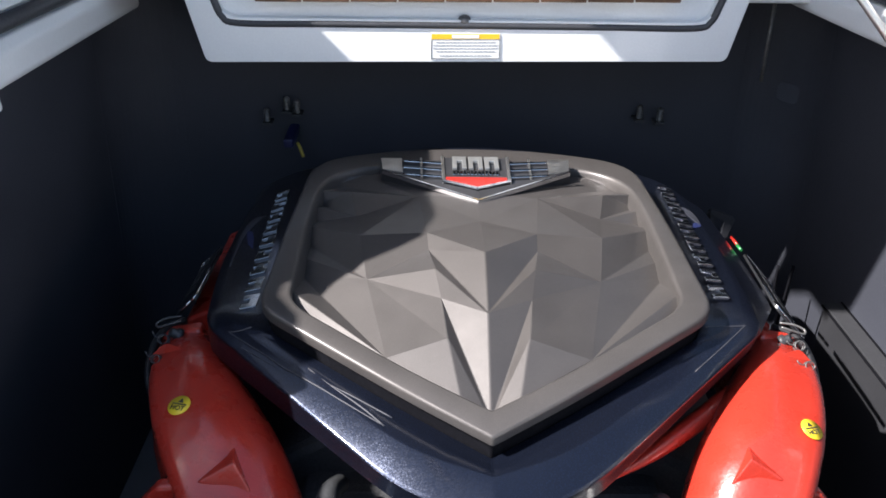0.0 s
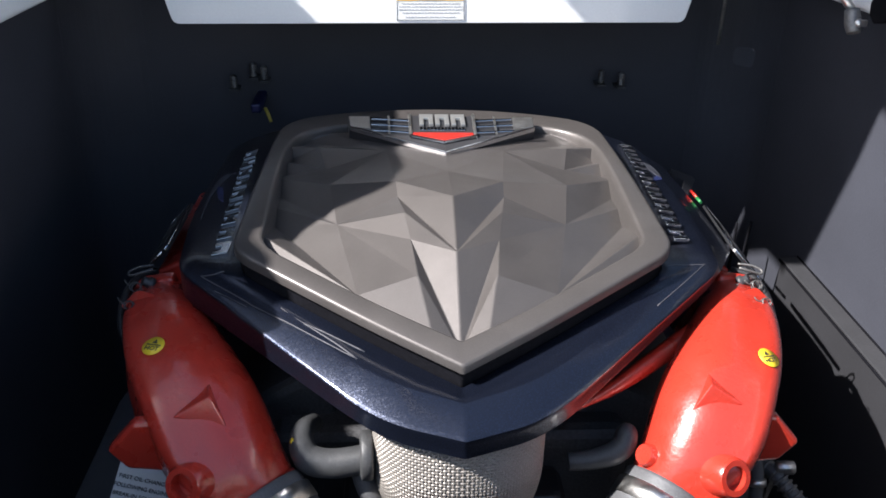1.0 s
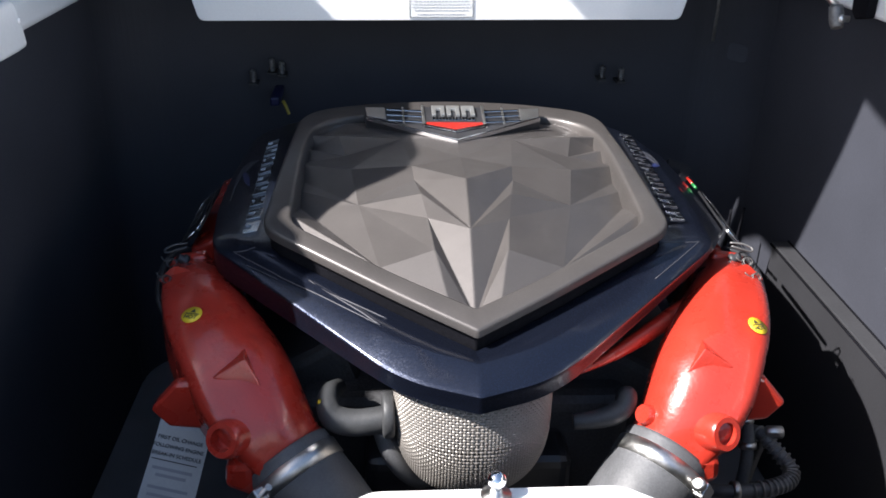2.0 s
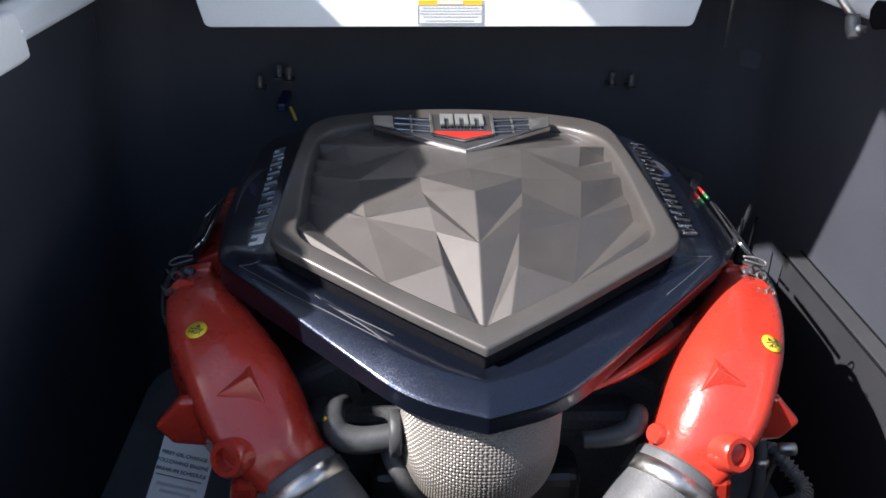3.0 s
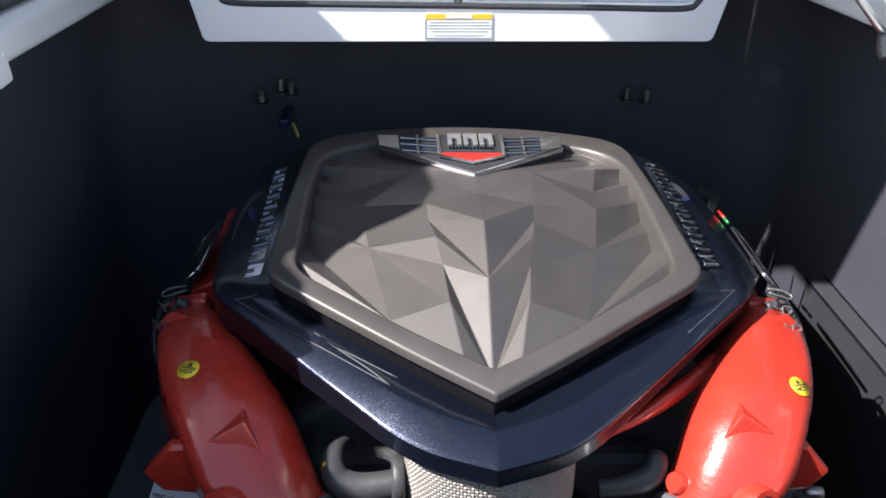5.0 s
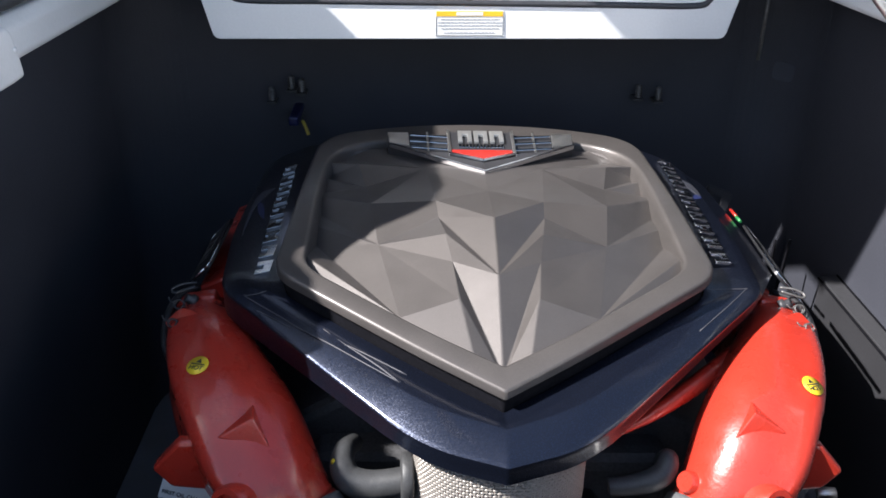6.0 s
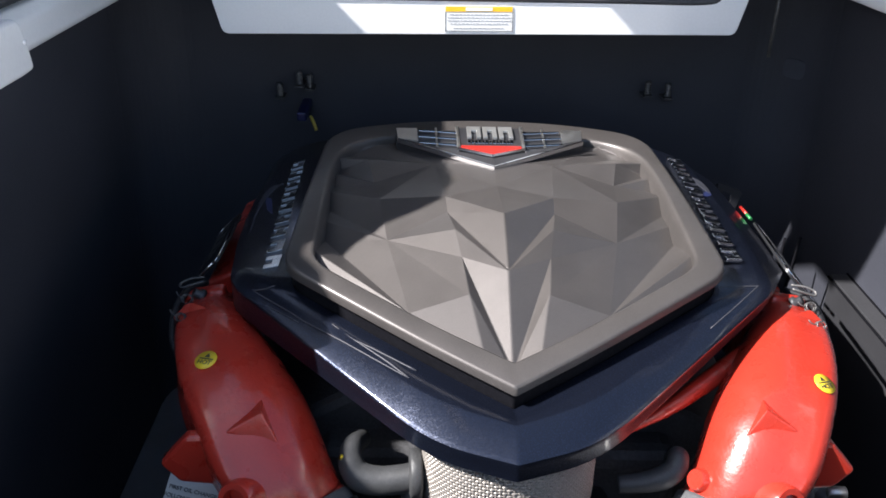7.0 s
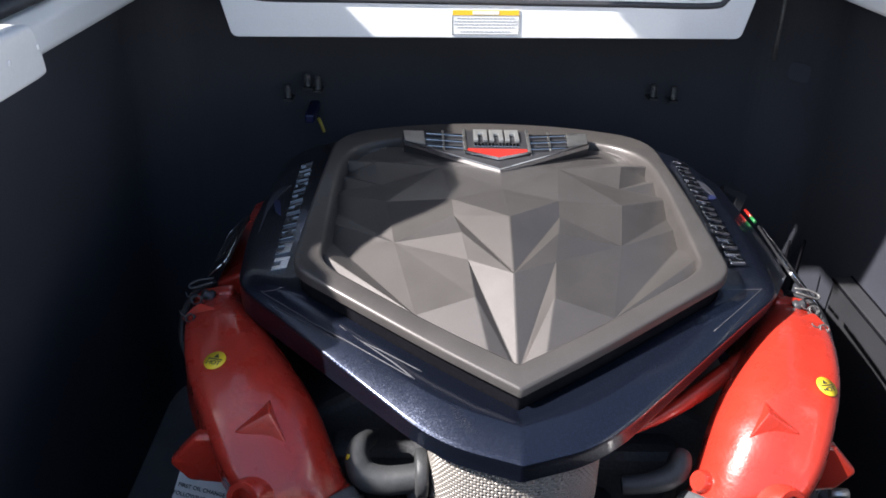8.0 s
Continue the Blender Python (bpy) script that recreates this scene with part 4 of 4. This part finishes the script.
# ---- white hinge block at the left coaming ----
hinge = thing("hinge_block", "white moulded hinge block with chrome screws at the coaming", "hinge", OUT)
part("block", prism([(-0.32, 0.859), (-0.165, 0.857), (-0.145, 0.858), (-0.150, 0.880), (-0.158, 0.900), (-0.166, 0.905), (-0.32, 0.907)], -0.535, -0.425, "yz"), GELCOAT, hinge, bevel=0.009, segs=4)
for y, z in ((-0.158, 0.884), (-0.215, 0.884)):
    part("screw", lathe([(0.0025, 0), (0.0025, 0.001), (0.001, 0.0015)], aim((-0.4252, y, z), (1, 0, 0)), 12), GELCOAT, hinge)
part("pivot", lathe([(0.010, 0), (0.010, 0.010), (0.007, 0.014)], aim((-0.462, -0.205, 0.9065), (0, 0, 1)), 16), PLASTIC, hinge)

# ---- front ledge with a ball stud ----
ledge = thing("front_ledge", "white gelcoat ledge in front of the engine", "ledge", kind="structure")
part("ledge_top", prism(rounded([(-0.110, -0.418), (0.104, -0.418), (0.150, -0.450), (0.60, -0.470), (0.60, -0.68), (-0.60, -0.68), (-0.60, -0.52), (-0.20, -0.50)], 0.012), 0.510, 0.549, "xy"), GELCOAT, ledge, bevel=0.006, segs=3)
stud = thing("ball_stud", "chrome ball stud on the white ledge", "stud")
part("stud_base", lathe([(0.013, 0), (0.013, 0.0025), (0.006, 0.004), (0.005, 0.010)], Matrix.Translation((-0.004, -0.432, 0.5494)), 20), STEEL, stud)
part("ball", lathe([(0.003, 0)] + [(0.0080 * math.sin(a), 0.0080 - 0.0080 * math.cos(a)) for a in (math.pi * (0.15 + 0.84 * k / 10) for k in range(11))], Matrix.Translation((-0.004, -0.432, 0.5585)), 20), CHROME, stud)

# ---- small fittings on the transom wall ----
for x, z in ((-0.291, 0.669), (-0.274, 0.664), (-0.325, 0.649), (0.302, 0.660), (0.337, 0.656)):
    fit_ob = thing("hose_fitting", "small grey fitting on the dark transom wall", "fitting", group="transom fittings")
    part("bracket", box(x - 0.008, x + 0.008, 0.548, 0.5795, z - 0.016, z - 0.012), TRIM, fit_ob, bevel=0.001)
    ribs = [(0.003, 0.0)]
    for k in range(5):
        ribs += [(0.0040, 0.001 + 0.0042 * k), (0.0058, 0.0022 + 0.0042 * k), (0.0058, 0.0038 + 0.0042 * k), (0.0040, 0.0050 + 0.0042 * k)]
    part("threaded_stud", lathe(ribs + [(0.003, 0.0235)], Matrix.Translation((x, 0.556, z - 0.0118)), 10), ZINC, fit_ob)


plug = thing("wire_plug", "blue wire plug with a yellow tie behind the engine", "plug")
part("plug", box(-0.290, -0.274, 0.49, 0.579, 0.613, 0.628), BLUE, plug, bevel=0.003)
part("tie", tube([(-0.268, 0.50, 0.619), (-0.262, 0.488, 0.612), (-0.258, 0.486, 0.600)], 0.003, 8, 4), TIE, plug, "yellow cable tie")
bracket = thing("wall_grommet", "dark oval grommet plate on the lined transom", "grommet")
grommet_plate = part("plate", prism(rounded([(-0.020, -0.016), (0.020, -0.018), (0.021, 0.015), (-0.018, 0.017)], 0.012), -0.004, 0.003, "xy"), GROMMET, bracket, bevel=0.0015)
grommet_plate.matrix_local = aim((0.5460, 0.5510, 0.698), (-0.71, -0.70, 0.0))

for p, q in (((0.500, 0.358, 0.470), (0.500, 0.359, 0.398)), ((0.500, 0.308, 0.494), (0.500, 0.319, 0.412))):
    cable = thing("black_cable", "thin black cable hanging beside the engine", "cable", group="cables beside the engine")
    part("cable", tube([p, q, (q[0] - 0.01, q[1], q[2] - 0.12), (q[0] - 0.05, q[1], FLOOR_Z + 0.003)], 0.0024, 8, 6), UNDER, cable)
stay = thing("coil_bracket", "dull grey bent bracket behind the engine cover", "bracket")
part("bracket", prism([(0.400, 0.531), (0.424, 0.519), (0.422, 0.490), (0.434, 0.490), (0.442, 0.522), (0.437, 0.528), (0.400, 0.542)], 0.418, 0.423, "xz"), BRACKET, stay, bevel=0.001)
part("foot", box(0.402, 0.412, 0.4235, 0.440, 0.300, 0.532), BRACKET, stay, bevel=0.002)

# ---- hoses and fittings low beside the engine on the right ----
harness = thing("hose_bundle", "grey ribbed hoses with clamps beside the engine", "hose")
part("hose", tube([(0.335, -0.07, 0.45), (0.352, -0.115, 0.40), (0.357, -0.137, 0.355), (0.350, -0.150, 0.30), (0.33, -0.15, 0.22)], 0.008, 12, 8), RUBBER, harness)
LOOP = [(0.36, -0.05, 0.33), (0.378, -0.115, 0.362), (0.3917, -0.1386, 0.354), (0.4058, -0.157, 0.3404), (0.400, -0.172, 0.334), (0.382, -0.1813, 0.3332), (0.355, -0.187, 0.333), (0.31, -0.185, 0.33), (0.26, -0.16, 0.32)]
part("hose", tube(LOOP, 0.0085, 12, 8), RUBBER, harness)
for k, q in enumerate(curve_points(LOOP, 7)[7:45:2]):
    a, b = curve_points(LOOP, 7)[7 + 2 * k], curve_points(LOOP, 7)[8 + 2 * k]
    part("rib", lathe([(0.0087, 0), (0.0108, 0.0008), (0.0108, 0.0030), (0.0087, 0.0038)], aim(a, b - a), 14), ZINC, harness)
for q, w in (((0.353, -0.120, 0.392), (0.1, -0.4, -0.9)), ((0.356, -0.135, 0.364), (0.0, -0.4, -0.9)), ((0.33, -0.187, 0.333), (-1, 0, 0))):
    part("clamp", lathe([(0.0095, 0), (0.0112, 0.0005), (0.0112, 0.008), (0.0095, 0.0085)], aim(q, w), 18), STEEL, harness)
fitting_low = thing("tee_fitting", "small dull metal tee fitting beside the engine", "fitting")
part("tee_body", lathe([(0.006, 0), (0.008, 0.002), (0.008, 0.020), (0.006, 0.022)], aim((0.381, -0.126, 0.372), (1, -0.2, 0.1)), 6), STEEL, fitting_low)
part("tee_stem", tube([(0.391, -0.128, 0.372), (0.390, -0.110, 0.34), (0.388, -0.10, 0.29), (0.38, -0.10, 0.22), (0.37, -0.08, 0.0605)], 0.004, 10, 6), ZINC, fitting_low)

# ---- unseen raised panels on both sides, outlines cut to shade the bay ----
LZ = 1.22
raised = thing("raised_hatch", "unseen raised white hatch with a grey vinyl pad, cut to shade the bay", "hatch", Matrix.Translation((-0.2745, -0.0824, 0.28)))
# tongue and notch of this outline are shaped to cast the bay's shadow edges
part("shell", prism([(-0.236, 0.032), (-0.106, 0.020), (0.0, 0.010), (0.080, 0.008), (0.065, -0.050), (0.030, -0.300), (0.138, -0.300), (0.138, 0.125), (1.04, 0.110), (1.04, 1.25), (-0.182, 1.25), (-0.182, 0.255), (-0.360, 0.255), (-0.360, 0.215), (-0.266, 0.205), (-0.232, 0.150)], LZ, LZ + 0.045, "xy"), GELCOAT, raised, bevel=0.006, segs=3)
part("cushion", box(0.02, 1.02, 0.20, 1.23, LZ + 0.0455, LZ + 0.11), VINYL, raised, bevel=0.02, segs=3)
# unseen bar added so the header is shaded above its lip
part("shade_beam", box(-0.66, -0.1825, 0.2850, 1.25, LZ + 0.002, LZ + 0.043), DARK_LINING, raised, "black beam added to shade the top of the header", bevel=0.006, segs=3)
for x in (0.62, 0.98):
    part("hinge_arm", prism([(1.10, 0.6655), (1.20, 0.6655), (1.20, LZ - 0.0005), (1.10, LZ - 0.0005)], x, x + 0.03, "yz"), STEEL, raised, bevel=0.004)
# added unseen panel that keeps skylight from behind out of the bay
part("back_blocker", box(-0.655, 1.035, 1.205, 1.245, 0.6665, LZ - 0.0005), DARK_LINING, raised, "black panel added under the hatch to block light from behind", bevel=0.003)
# dark layer added under the hatch against bounced light
part("dark_lining", prism([(-0.190, 0.055), (-0.050, 0.040), (0.074, 0.032), (0.134, 0.040), (0.136, 0.150), (1.02, 0.135), (1.02, 1.09), (-0.190, 1.09)], LZ - 0.012, LZ - 0.0005, "xy"), DARK_LINING, raised, "black layer added under the hatch to cut bounced light")
# added sun blocker on the left; panel edges follow the bay's shadow lines
seat = thing("left_shade", "unseen padded black panels added to shade the bay from the left", "seat")
for panel in ([(-1.50, -1.30), (-0.975, -1.30), (-0.975, 1.20), (-1.50, 1.20)],
              [(-0.975, 1.20), (-0.602, 1.20), (-0.602, 0.0), (-0.845, 0.0), (-0.885, 0.0), (-0.975, 0.0)],
              [(-0.602, 0.0), (-0.596, -0.060), (-0.611, -0.116), (-0.646, -0.135), (-0.686, -0.153), (-0.745, -0.179), (-0.780, -0.208), (-0.783, -0.228), (-0.766, -0.262), (-0.772, -0.292), (-0.815, -0.312), (-0.878, -0.345), (-0.878, -1.30), (-0.975, -1.30),
               (-0.975, -0.372), (-0.962, -0.370), (-0.900, -0.300), (-0.806, -0.214), (-0.800, -0.120), (-0.845, 0.0)],
              [(-0.975, 0.0), (-0.885, 0.0), (-0.905, -0.200), (-0.972, -0.365), (-0.975, -0.365)]):
    part("shade_panel", prism(panel, LZ - 0.010, LZ, "xy"), DARK_LINING, seat)
part("cushion", box(-1.48, -1.07, -1.28, 1.18, LZ + 0.0005, LZ + 0.065), VINYL, seat, bevel=0.02, segs=3)
part("base", box(-1.45, -0.96, -1.25, 1.15, 0.9305, LZ - 0.0105), GELCOAT, seat, bevel=0.01)
